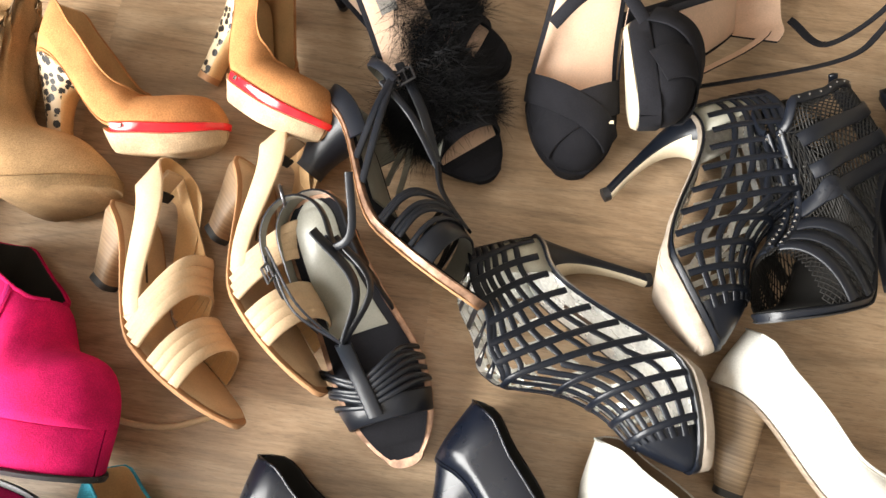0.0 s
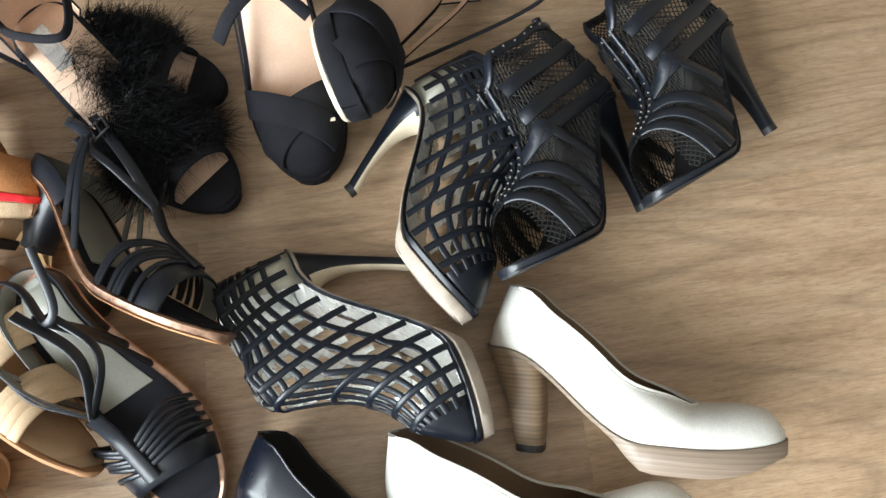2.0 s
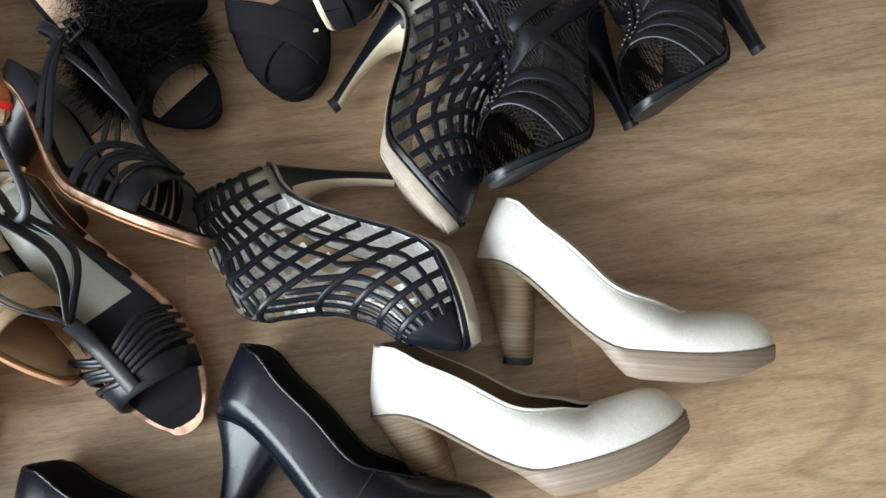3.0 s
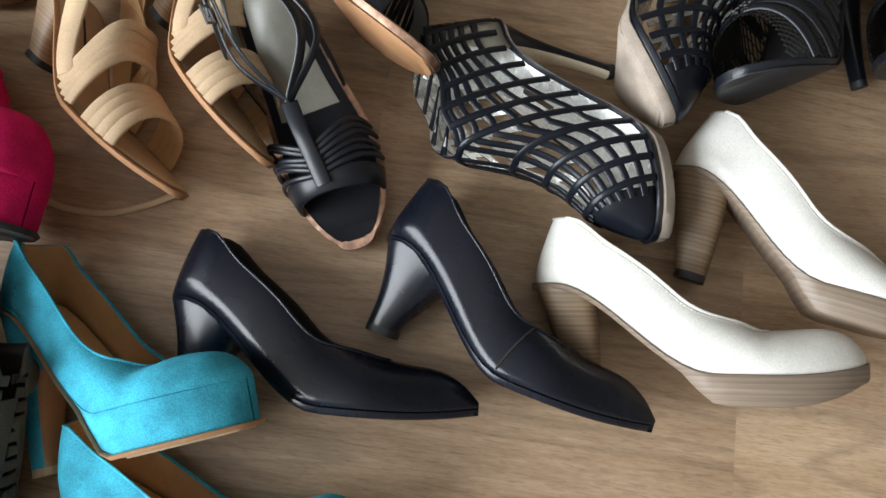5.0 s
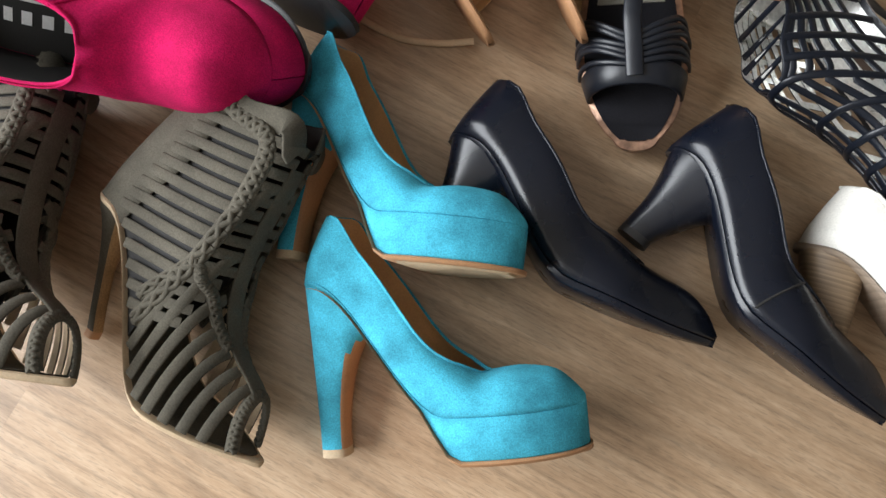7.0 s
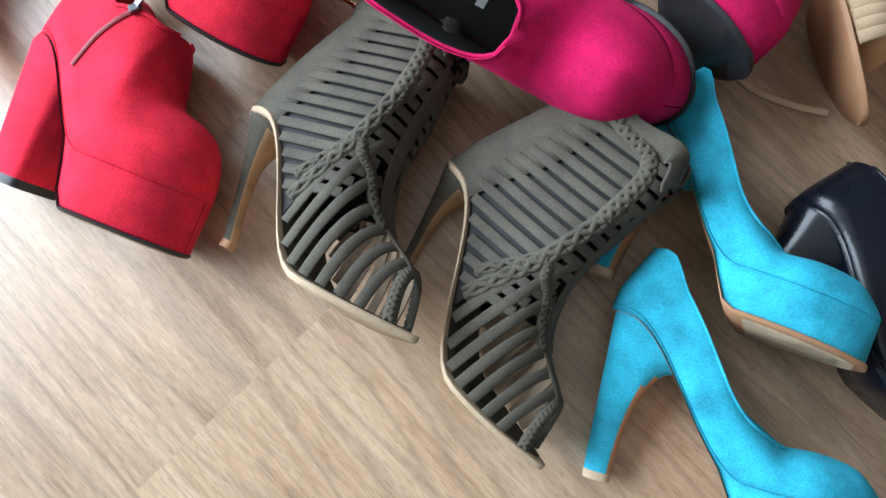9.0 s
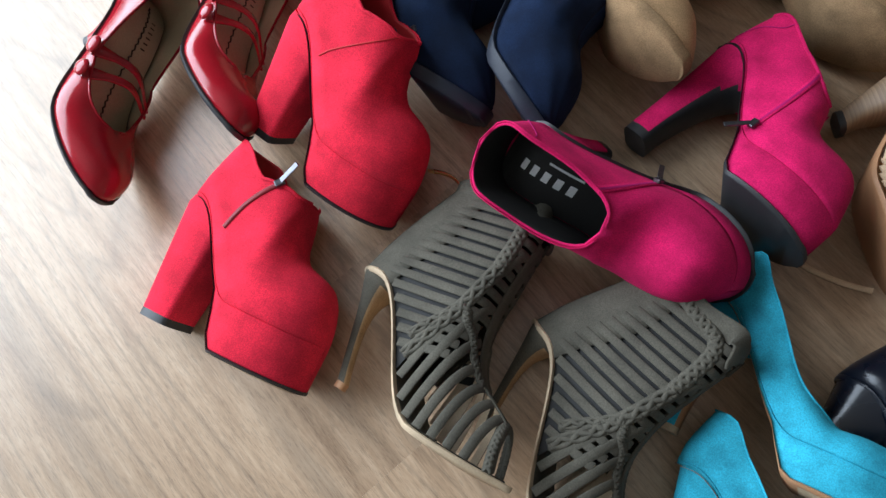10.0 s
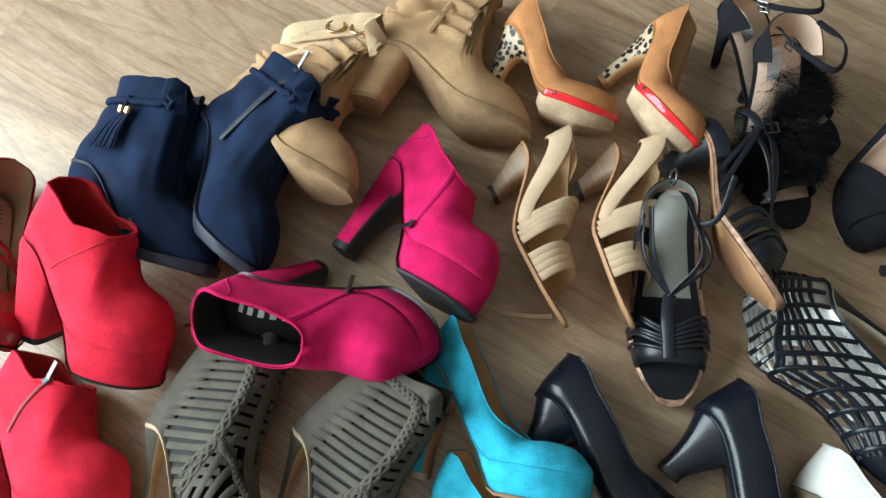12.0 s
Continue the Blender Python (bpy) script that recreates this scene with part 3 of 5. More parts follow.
def ribbon(name, pts, outs, width, thick, mats, root, label="", lift=0.0):
    """A flat band along pts, facing outs; width is a number or one for each point. The second material lines its inside."""
    n = len(pts)
    verts, faces, inner = [], [], []
    for i in range(n):
        d = pts[min(n - 1, i + 1)] - pts[max(0, i - 1)]
        d = d / (np.linalg.norm(d) + 1e-9)
        o = outs[i] - d * np.dot(outs[i], d)
        o = o / (np.linalg.norm(o) + 1e-9)
        side = np.cross(d, o)
        w = (width[i] if isinstance(width, (list, tuple)) else width) / 2
        c = pts[i] + o * lift
        e = min(thick * 0.45, w * 0.4)
        for a, b in ((-w, 0), (w, 0), (w, thick - e), (w - e, thick), (-w + e, thick), (-w, thick - e)):
            verts.append(c + side * a + o * b)
    for i in range(n - 1):
        for j in range(6):
            k = (j + 1) % 6
            faces.append((i * 6 + j, i * 6 + k, (i + 1) * 6 + k, (i + 1) * 6 + j))
    faces += [tuple(reversed(range(6))), tuple(range((n - 1) * 6, n * 6))]
    mats = mats if isinstance(mats, (list, tuple)) else [mats]
    ob = mesh_part(name, verts, faces, mats, root, label)
    if len(mats) > 1 and len(ob.data.polygons) == len(faces):
        for i, p in enumerate(ob.data.polygons):
            if i < (n - 1) * 6 and i % 6 == 0:
                p.material_index = 1
    return sharp(ob, 50)


def strap(form, name, path, width, mats, root, thick=0.0016, per=8, lift=0.0003, label=""):
    """A band laid on the foot's form along (s, g) pairs."""
    sg = smooth_path([(s, g, 0) for s, g in path], per)
    pts = [form.skin(min(max(p[0], 0.0), 1.0), min(max(p[1], -1), 1)) for p in sg]
    outs = [form.out(p[0], p[1]) for p in sg]
    return ribbon(name, pts, outs, width, thick, mats, root, label, lift)


def tube(name, pts, radius, mat, root, ring=8, label="", flat=1.0):
    n = len(pts)
    verts, faces = [], []
    up = np.array((0.13, 0.21, 0.97))
    for i in range(n):
        d = pts[min(n - 1, i + 1)] - pts[max(0, i - 1)]
        d = d / (np.linalg.norm(d) + 1e-9)
        u = np.cross(d, up)
        u = u / (np.linalg.norm(u) + 1e-9)
        v = np.cross(d, u)
        r = radius[i] if isinstance(radius, (list, tuple)) else radius
        for k in range(ring):
            a = 2 * math.pi * k / ring
            verts.append(pts[i] + r * (math.cos(a) * u + flat * math.sin(a) * v))
    for i in range(n - 1):
        for k in range(ring):
            j = (k + 1) % ring
            faces.append((i * ring + k, i * ring + j, (i + 1) * ring + j, (i + 1) * ring + k))
    faces += [tuple(reversed(range(ring))), tuple(range((n - 1) * ring, n * ring))]
    return mesh_part(name, verts, faces, mat, root, label)


def box_part(name, centre, size, mat, root, axes=None, label="", bevel=0.15):
    """A block with bevelled edges, in the axes given."""
    axes = np.eye(3) if axes is None else axes
    bm = bmesh.new()
    bmesh.ops.create_cube(bm, size=1.0)
    for v in bm.verts:
        v.co = Vector((v.co.x * size[0], v.co.y * size[1], v.co.z * size[2]))
    bmesh.ops.bevel(bm, geom=list(bm.edges), offset=min(size) * bevel, segments=1, affect="EDGES")
    for v in bm.verts:
        v.co = Vector(np.array(centre) + axes.T @ np.array(v.co))
    me = bpy.data.meshes.new(name)
    bm.to_mesh(me)
    bm.free()
    me.materials.append(mat)
    ob = new(name, me)
    ob.parent = root
    if label:
        tagged(ob, label)
    return ob


def set_down(root, place, rest=True):
    """Puts a shoe at its pose and lets it rest on the floor."""
    m = pose(*place)
    if rest:
        low = min((m @ v.co).z for o in root.children_recursive if o.type == "MESH" and not o.name.startswith("feather") for v in o.data.vertices)
        m = Matrix.Translation((0, 0, 0.0006 - low)) @ m
    root.matrix_basis = m
    return root
# ---- the room ----
def block(name, lo, hi, mat, parent=None, kind="structure", label="", category=""):
    v = [(x, y, z) for z in (lo[2], hi[2]) for y in (lo[1], hi[1]) for x in (lo[0], hi[0])]
    f = [(0, 2, 3, 1), (4, 5, 7, 6), (0, 1, 5, 4), (2, 6, 7, 3), (0, 4, 6, 2), (1, 3, 7, 5)]
    ob = mesh_part(name, v, f, mat, parent, smooth=False)
    if not parent:
        tagged(ob, label, category, kind=kind)
    return ob


# walls and ceiling are out of view, added to shape the bounced light
X0, X1, Y0, Y1, TOP = -1.8, 3.3, -2.6, 2.9, 2.6
floor = block("floor", (X0 - 0.3, Y0 - 0.3, -0.08), (X1 + 0.3, Y1 + 0.3, -0.0095), JOINT, label="oak laminate floor with long pale planks", category="floor")
block("ceiling", (X0 - 0.2, Y0 - 0.2, TOP), (X1 + 0.2, Y1 + 0.2, TOP + 0.15), DIM_PLASTER, label="unseen plain ceiling, greyed to dim bounced light", category="ceiling")
block("wall_east", (X1, Y0, -0.005), (X1 + 0.15, Y1, TOP), DIM_PLASTER, label="unseen plain wall, greyed to dim bounced light", category="wall")
block("wall_north", (X0 - 0.2, Y1, -0.005), (X1 + 0.15, Y1 + 0.15, TOP), DIM_PLASTER, label="unseen plain wall, greyed to dim bounced light", category="wall")
block("wall_south", (X0 - 0.2, Y0 - 0.15, -0.005), (X1 + 0.15, Y0, TOP), DIM_PLASTER, label="unseen plain wall, greyed to dim bounced light", category="wall")


def window_wall():
    w0, w1 = WIN_Y - WIN_W / 2, WIN_Y + WIN_W / 2
    z0, z1 = WIN_Z - WIN_H / 2, WIN_Z + WIN_H / 2
    wall = tagged(new("wall_west"), "unseen greyed wall with a wide window", "wall", kind="structure")
    for lo, hi in (((X0 - 0.2, Y0, -0.005), (X0, w0, TOP)), ((X0 - 0.2, w1, -0.005), (X0, Y1, TOP)),
                   ((X0 - 0.2, w0, -0.005), (X0, w1, z0)), ((X0 - 0.2, w0, z1), (X0, w1, TOP))):
        block("panel", lo, hi, DIM_PLASTER, wall)
    win = tagged(new("window_1"), "wide white painted window frame", "window", kind="structure")
    for y in (w0, w1 - 0.05, (w0 + w1) / 2 - 0.03):
        block("frame_post", (X0 - 0.12, y + 0.001, z0 + 0.001), (X0 - 0.06, y + 0.05, z1 - 0.001), PAINT, win)
    for z in (z0, z1 - 0.05):
        block("frame_rail", (X0 - 0.121, w0 + 0.002, z + 0.001), (X0 - 0.061, w1 - 0.002, z + 0.049), PAINT, win)
    block("window_sill", (X0 - 0.05, w0 - 0.03, z0 - 0.03), (X0 + 0.1, w1 + 0.03, z0 - 0.001), PAINT, win)


window_wall()
PLANK_W, PLANK_L, PLANK_TURN = 0.2, 1.28, -9.5


def lay_planks():
    turn = pose(0, 0, 0, 0, 0, PLANK_TURN)
    meshes = {}
    starts = {0: 0.371, -1: -0.43, -2: -0.264, 1: 0.05, 2: -0.30, 3: 0.52, -3: 0.3, 4: -0.1}
    for row in range(-16, 18):
        first = starts.get(row, (row * 0.413) % PLANK_L)
        for k in range(-3, 4):
            u, v = first + k * PLANK_L, 0.005 + row * PLANK_W
            slant = v * math.sin(radians(PLANK_TURN))
            u0 = max(u, (X0 - 0.05 + slant) / math.cos(radians(PLANK_TURN)))
            u1 = min(u + PLANK_L, (X1 + 0.05 + slant) / math.cos(radians(PLANK_TURN)))
            centre = turn @ Vector(((u0 + u1) / 2, v + PLANK_W / 2, 0))
            if u1 - u0 < 0.03 or not (Y0 - 0.05 < centre.y < Y1 + 0.05):
                continue
            whole = u1 - u0 > PLANK_L - 0.001
            if not whole or "plank" not in meshes:
                e = 0.00004
                a, b = (u1 - u0) / 2, PLANK_W / 2
                vs = [(sx * a, sy * b, -0.009) for sy in (-1, 1) for sx in (-1, 1)] + [(sx * a, sy * b, -0.0004) for sy in (-1, 1) for sx in (-1, 1)] \
                    + [(sx * (a - e), sy * (b - e), 0.0) for sy in (-1, 1) for sx in (-1, 1)]
                fs = [(0, 2, 3, 1)] + [q for o in (0, 4) for q in ((o, o + 1, o + 5, o + 4), (o + 1, o + 3, o + 7, o + 5), (o + 3, o + 2, o + 6, o + 7), (o + 2, o, o + 4, o + 6))] + [(8, 9, 11, 10)]
                ob = mesh_part("plank", vs, fs, OAK, floor, smooth=False)
                if whole:
                    meshes["plank"] = ob.data
            else:
                ob = new("plank", meshes["plank"])
                ob.parent = floor
            ob.matrix_basis = Matrix.Translation(centre) @ turn
# ---- helpers for the details of shoes ----
def angle_at(form, s, z):
    """The angle on the form's section at s where it stands z over the bed."""
    return math.asin(min(0.9999, max(0.0, z / form.high(s))) ** (form.power(s) / 2))


def round_heel(form, z, s1, s2=None, n=14, lift=0.0006):
    """Points and outward directions round the heel at height z(s), from s1 on the left to s2 on the right."""
    s2 = s1 if s2 is None else s2
    pts, outs = [], []
    run = [(s1 * (1 - i / n) ** 1.6, 1) for i in range(n)] + [(s2 * (i / n) ** 1.6, -1) for i in range(n + 1)]
    for s, side in run:
        p = form.point(s, angle_at(form, s, z(s)), side)
        c = np.array((max(0.028, p[0]), 0.0, p[2]))
        o = p - c
        o = o / (np.linalg.norm(o) + 1e-9)
        pts.append(p + o * lift)
        outs.append(o)
    return pts, outs


def edge_band(form, name, drop, width, mats, root, thick=0.0016, label="", lift=0.0006):
    """A band that follows the topline, drop metres below it."""
    s1 = form.st - 0.003
    n = 26
    pts, outs = [], []
    run = [(s1 * (1 - (i / n) ** 1.3), 1) for i in range(n)] + [(s1 * (i / n) ** 0.77, -1) for i in range(n + 1)]
    for s, side in run:
        a = form.last_angle(s)
        p = form.point(s, a, side)
        q = form.point(s, a * 0.97, side)
        d = (q - p) / (np.linalg.norm(q - p) + 1e-9)
        c = np.array((min(max(0.03, p[0]), form.st * form.L * 0.8), 0.0, p[2]))
        o = p - c
        o[2] = 0
        o = o / (np.linalg.norm(o) + 1e-9)
        pts.append(p + d * drop + o * lift)
        outs.append(o)
    return ribbon(name, pts, outs, width, thick, mats, root, label)


def on_skin(form, path, per=8, lift=0.0008):
    sg = smooth_path([(s, g, 0) for s, g in path], per)
    return [form.skin(min(max(p[0], 0), 1), min(max(p[1], -1), 1)) + lift * form.out(p[0], p[1]) for p in sg], [form.out(p[0], p[1]) for p in sg]


def side_strap(form, name, path, width, mats, root, side, thick=0.0014, per=6, lift=0.0003):
    """A band on one side of the upper along (s, height over the floor) pairs."""
    sz = smooth_path([(s, z, 0) for s, z in path], per)
    pts = [form.side_point(min(max(p[0], 0.004), 0.99), p[1], side) for p in sz]
    outs = []
    for i, p in enumerate(sz):
        d = pts[min(len(pts) - 1, i + 1)] - pts[max(0, i - 1)]
        lower = form.side_point(min(max(p[0], 0.004), 0.99), p[1] - 0.006, side)
        up = pts[i] - lower
        o = np.cross(d, up)
        o = o / (np.linalg.norm(o) + 1e-9)
        c = pts[i] - np.array((min(max(pts[i][0], 0.035), form.L * 0.75), 0, pts[i][2]))
        outs.append(o if np.dot(o, c) > 0 else -o)
    return ribbon(name, pts, outs, width, thick, mats, root, lift=lift)


def seam(form, path, root, mat, width=0.0011, lift=0.0004, name="seam"):
    pts, outs = on_skin(form, path, 6, 0.0)
    return ribbon(name, pts, outs, width, 0.0005, mat, root, lift=lift)


def braid(form, name, path, width, mat, root, per=14, turns=9):
    """Three flat strands plaited along a path on the form."""
    sg = smooth_path([(s, g, 0) for s, g in path], per)
    pts = [form.skin(min(max(p[0], 0), 1), min(max(p[1], -1), 1)) for p in sg]
    outs = [form.out(p[0], p[1]) for p in sg]
    n = len(pts)
    fine = []
    for i in range((n - 1) * 3 + 1):
        k, t = min(i // 3, n - 2), i / 3 - min(i // 3, n - 2)
        fine.append((pts[k] * (1 - t) + pts[k + 1] * t, outs[k] * (1 - t) + outs[k + 1] * t))
    base = ribbon(name, pts, outs, width * 0.95, 0.0014, mat, root, lift=0.0002)
    m = len(fine)
    for strand in range(3):
        line = []
        for i, (p, o) in enumerate(fine):
            d = fine[min(m - 1, i + 1)][0] - fine[max(0, i - 1)][0]
            d = d / (np.linalg.norm(d) + 1e-9)
            side = np.cross(d, o)
            f = 2 * math.pi * (turns * i / m + strand / 3)
            line.append(p + side * math.sin(f) * width * 0.30 + o * (0.0012 + 0.0008 * math.cos(2 * f)))
        tube("strand", line, width * 0.19, mat, base, ring=6)
    return base


def zip_fastener(form, path, root, tape, metal=None, pull_at=0, pull_to=(0, 0, -0.02), width=0.007, lift=0.0, teeth_mat=None):
    """Tape, teeth, slider and pull tab."""
    metal = metal or STEEL
    pts, outs = on_skin(form, path, 8, lift)
    z = ribbon("zip", pts, outs, width, 0.0009, tape, root, lift=0.0002)
    teeth = []
    for i in range(len(pts) - 1):
        for k in range(4):
            t = k / 4
            teeth.append((pts[i] * (1 - t) + pts[i + 1] * t, outs[i], pts[i + 1] - pts[i]))
    verts, faces = [], []
    for p, o, d in teeth:
        d = d / (np.linalg.norm(d) + 1e-9)
        side = np.cross(d, o)
        b = len(verts)
        for u, w, h in ((-1, -1, 0), (1, -1, 0), (1, 1, 0), (-1, 1, 0), (-1, -1, 1), (1, -1, 1), (1, 1, 1), (-1, 1, 1)):
            verts.append(p + d * u * 0.0004 + side * w * 0.0009 + o * (0.0007 + 0.0007 * h))
        faces += [(b, b + 1, b + 5, b + 4), (b + 1, b + 2, b + 6, b + 5), (b + 2, b + 3, b + 7, b + 6), (b + 3, b, b + 4, b + 7), (b + 4, b + 5, b + 6, b + 7)]
    mesh_part("zip_teeth", verts, faces, teeth_mat or metal, z, smooth=False)
    p, o = (pts[0], outs[0]) if pull_at == 0 else (pts[-1], outs[-1])
    d = pts[1] - pts[0]
    d = d / np.linalg.norm(d)
    box_part("slider", p + o * 0.003, (0.009, 0.006, 0.004), metal, z, np.array((d, np.cross(o, d), o)))
    e = np.array(pull_to, float)
    e = e / (np.linalg.norm(e) + 1e-9)
    s2 = np.cross(o, e)
    s2 = s2 / (np.linalg.norm(s2) + 1e-9)
    box_part("pull_tab", p + o * 0.004 + e * 0.013, (0.022, 0.0045, 0.0016), metal, z, np.array((e, s2, np.cross(e, s2))))
    return z


def stitches(form, root, mat, drop=0.004, s0=0.02, s1=None, n=60):
    """A line of stitches below the topline on both sides."""
    s1 = form.st - 0.005 if s1 is None else s1
    verts, faces = [], []
    for side in (1, -1):
        for i in range(n):
            s = s0 + (s1 - s0) * i / n
            ds = (s1 - s0) / n * 0.55
            def at(q):
                a = form.last_angle(q)
                p = form.point(q, a, side)
                r = form.point(q, a * 0.9, side)
                return p + (r - p) / (np.linalg.norm(r - p) + 1e-9) * drop
            p, q = at(s), at(s + ds)
            o = form.out(s, side * 0.5)
            d = q - p
            w = np.cross(d, o)
            w = w / (np.linalg.norm(w) + 1e-9) * 0.00035
            b = len(verts)
            verts += [p - w, p + w, q + w, q - w, p + o * 0.0006, q + o * 0.0006]
            faces += [(b, b + 4, b + 5, b + 3), (b + 1, b + 2, b + 5, b + 4), (b, b + 1, b + 4), (b + 2, b + 3, b + 5)]
    return tagged(mesh_part("stitching", verts, faces, mat, root), kind="stuff")


def bars(form, root, mat, s0, lines, across=0.0, name="printed_mark"):
    """Print on the insole that cannot be read: short bars, as (length, width) line by line."""
    for i, (length, width) in enumerate(lines):
        k = 5
        v, f = [], []
        for j in range(k + 1):
            s = s0 + (i * 0.0, length / form.L)[1] * j / k
            y = across + i * (width * 1.9)
            v += [(s * form.L, form.mid(s) + y - width / 2, form.bed(s) + 0.0017), (s * form.L, form.mid(s) + y + width / 2, form.bed(s) + 0.0017)]
        f = [(2 * j, 2 * j + 2, 2 * j + 3, 2 * j + 1) for j in range(k)]
        mesh_part(name, v, f, mat, root)


def words(form, root, mat, text, s, size, turn=0.0, across=0.0):
    """Readable print on the insole."""
    cu = bpy.data.curves.new("print", "FONT")
    cu.body, cu.size, cu.extrude, cu.align_x = text, size, 0.0001, "CENTER"
    cu.materials.append(mat)
    ob = new("printed_code", cu)
    ob.parent = root
    slope = math.atan2(form.bed(s + 0.05) - form.bed(s - 0.05), 0.1 * form.L)
    ob.matrix_basis = Matrix.Translation((s * form.L, form.mid(s) + across, form.bed(s) + 0.0022)) @ Matrix.Rotation(-slope, 4, "Y") @ Matrix.Rotation(radians(turn), 4, "Z")
    return ob


def buckle(root, at, size, axes, mat):
    """A small open frame with a pin."""
    b = None
    w, h = size
    for off, sz in (((w / 2, 0, 0), (0.0016, h, 0.0018)), ((-w / 2, 0, 0), (0.0016, h, 0.0018)), ((0, h / 2, 0), (w + 0.0015, 0.0016, 0.0018)), ((0, -h / 2, 0), (w + 0.0015, 0.0016, 0.0018)), ((0, 0, 0.0006), (w, 0.001, 0.001))):
        name = "buckle" if b is None else "buckle_bar"
        o = box_part(name, np.array(at) + axes.T @ np.array(off), sz, mat, root if b is None else b, axes)
        b = b or o
    return b


def loft_edge(form, root, mat, name="sole_edge"):
    return slab(form, root, mat, name, lambda s: form.bed(s) - 0.0002, lambda s: form.bed(s) + 0.0016, 0.0016)


# ---- white pumps with stacked wooden heels ----
def white_pump(label, place):
    f, r = FORMS["white"], root_of("pump", label, "shoe", "white pumps")
    upper(f, r, WHITE, TAUPE, rows=14)
    sole(f, r, [("sole", 0, 1, STACK_SOLE, 0.0006)])
    insole(f, r, TAUPE)
    heel(f, r, STACK, BLACK_RUBBER, top_len=0.046, slim=1.0, n=3.2, bulge=-0.002, share=0.9)
    stitches(f, r, WHITE)
    edge_band(f, "topline_binding", 0.0006, 0.0022, WHITE, r, 0.0008)
    return set_down(r, place)


# ---- black leather pumps ----
def black_pump(label, place, slit):
    f, r = FORMS["black"], root_of("pump", label, "shoe", "black pumps")
    upper(f, r, BLACK, BLACK_LINING, rows=14)
    sole(f, r, [("sole", 0, 1, BLACK, -0.0012)])
    insole(f, r, BLACK_LINING)
    heel(f, r, BLACK, BLACK_RUBBER, top_len=0.058, slim=1.25, n=2.8, bulge=-0.004)
    edge_band(f, "topline_binding", 0.0006, 0.002, BLACK, r, 0.0008)
    if slit:
        seam(f, [(0.50, -0.98), (0.525, -0.5), (0.55, -0.03)], r, BLACK_LINING, 0.0016)
    else:
        bars(f, r, PRINT_GOLD, 0.22, [(0.03, 0.008), (0.02, 0.003)], -0.004, "size_label")
    return set_down(r, place)


# ---- turquoise platform pumps ----
def turquoise_pump(label, place, rest=True):
    f, r = FORMS["turquoise"], root_of("platform_pump", label, "shoe", "turquoise pumps")
    upper(f, r, TURQUOISE, TAN_LINING, rows=14)
    sole(f, r, [("outsole", 0, 0.1, TAN_SOLE, 0.0008), ("platform", 0.1, 1.0, TURQUOISE, -0.0010)])
    slab(f, r, PALE_SOLE, "tread", lambda s: f.bottom(s) - 0.0012, lambda s: f.bottom(s) + 0.0005, -0.006, 0.62, 0.97)
    insole(f, r, TAN_LINING)
    heel(f, r, TURQUOISE, PALE_SOLE, top_len=0.05, slim=1.9, n=3.0, breast=TAN_SOLE)
    seam(f, [(0.02, 0.99), (0.1, 0.985), (0.25, 0.99)], r, TURQUOISE_DARK, 0.0012)
    words(f, r, PRINT_DARK, "HP528 36", 0.3, 0.009, turn=180, across=0.004)
    edge_band(f, "topline_binding", 0.0006, 0.0018, TURQUOISE, r, 0.0008)
    return set_down(r, place, rest)


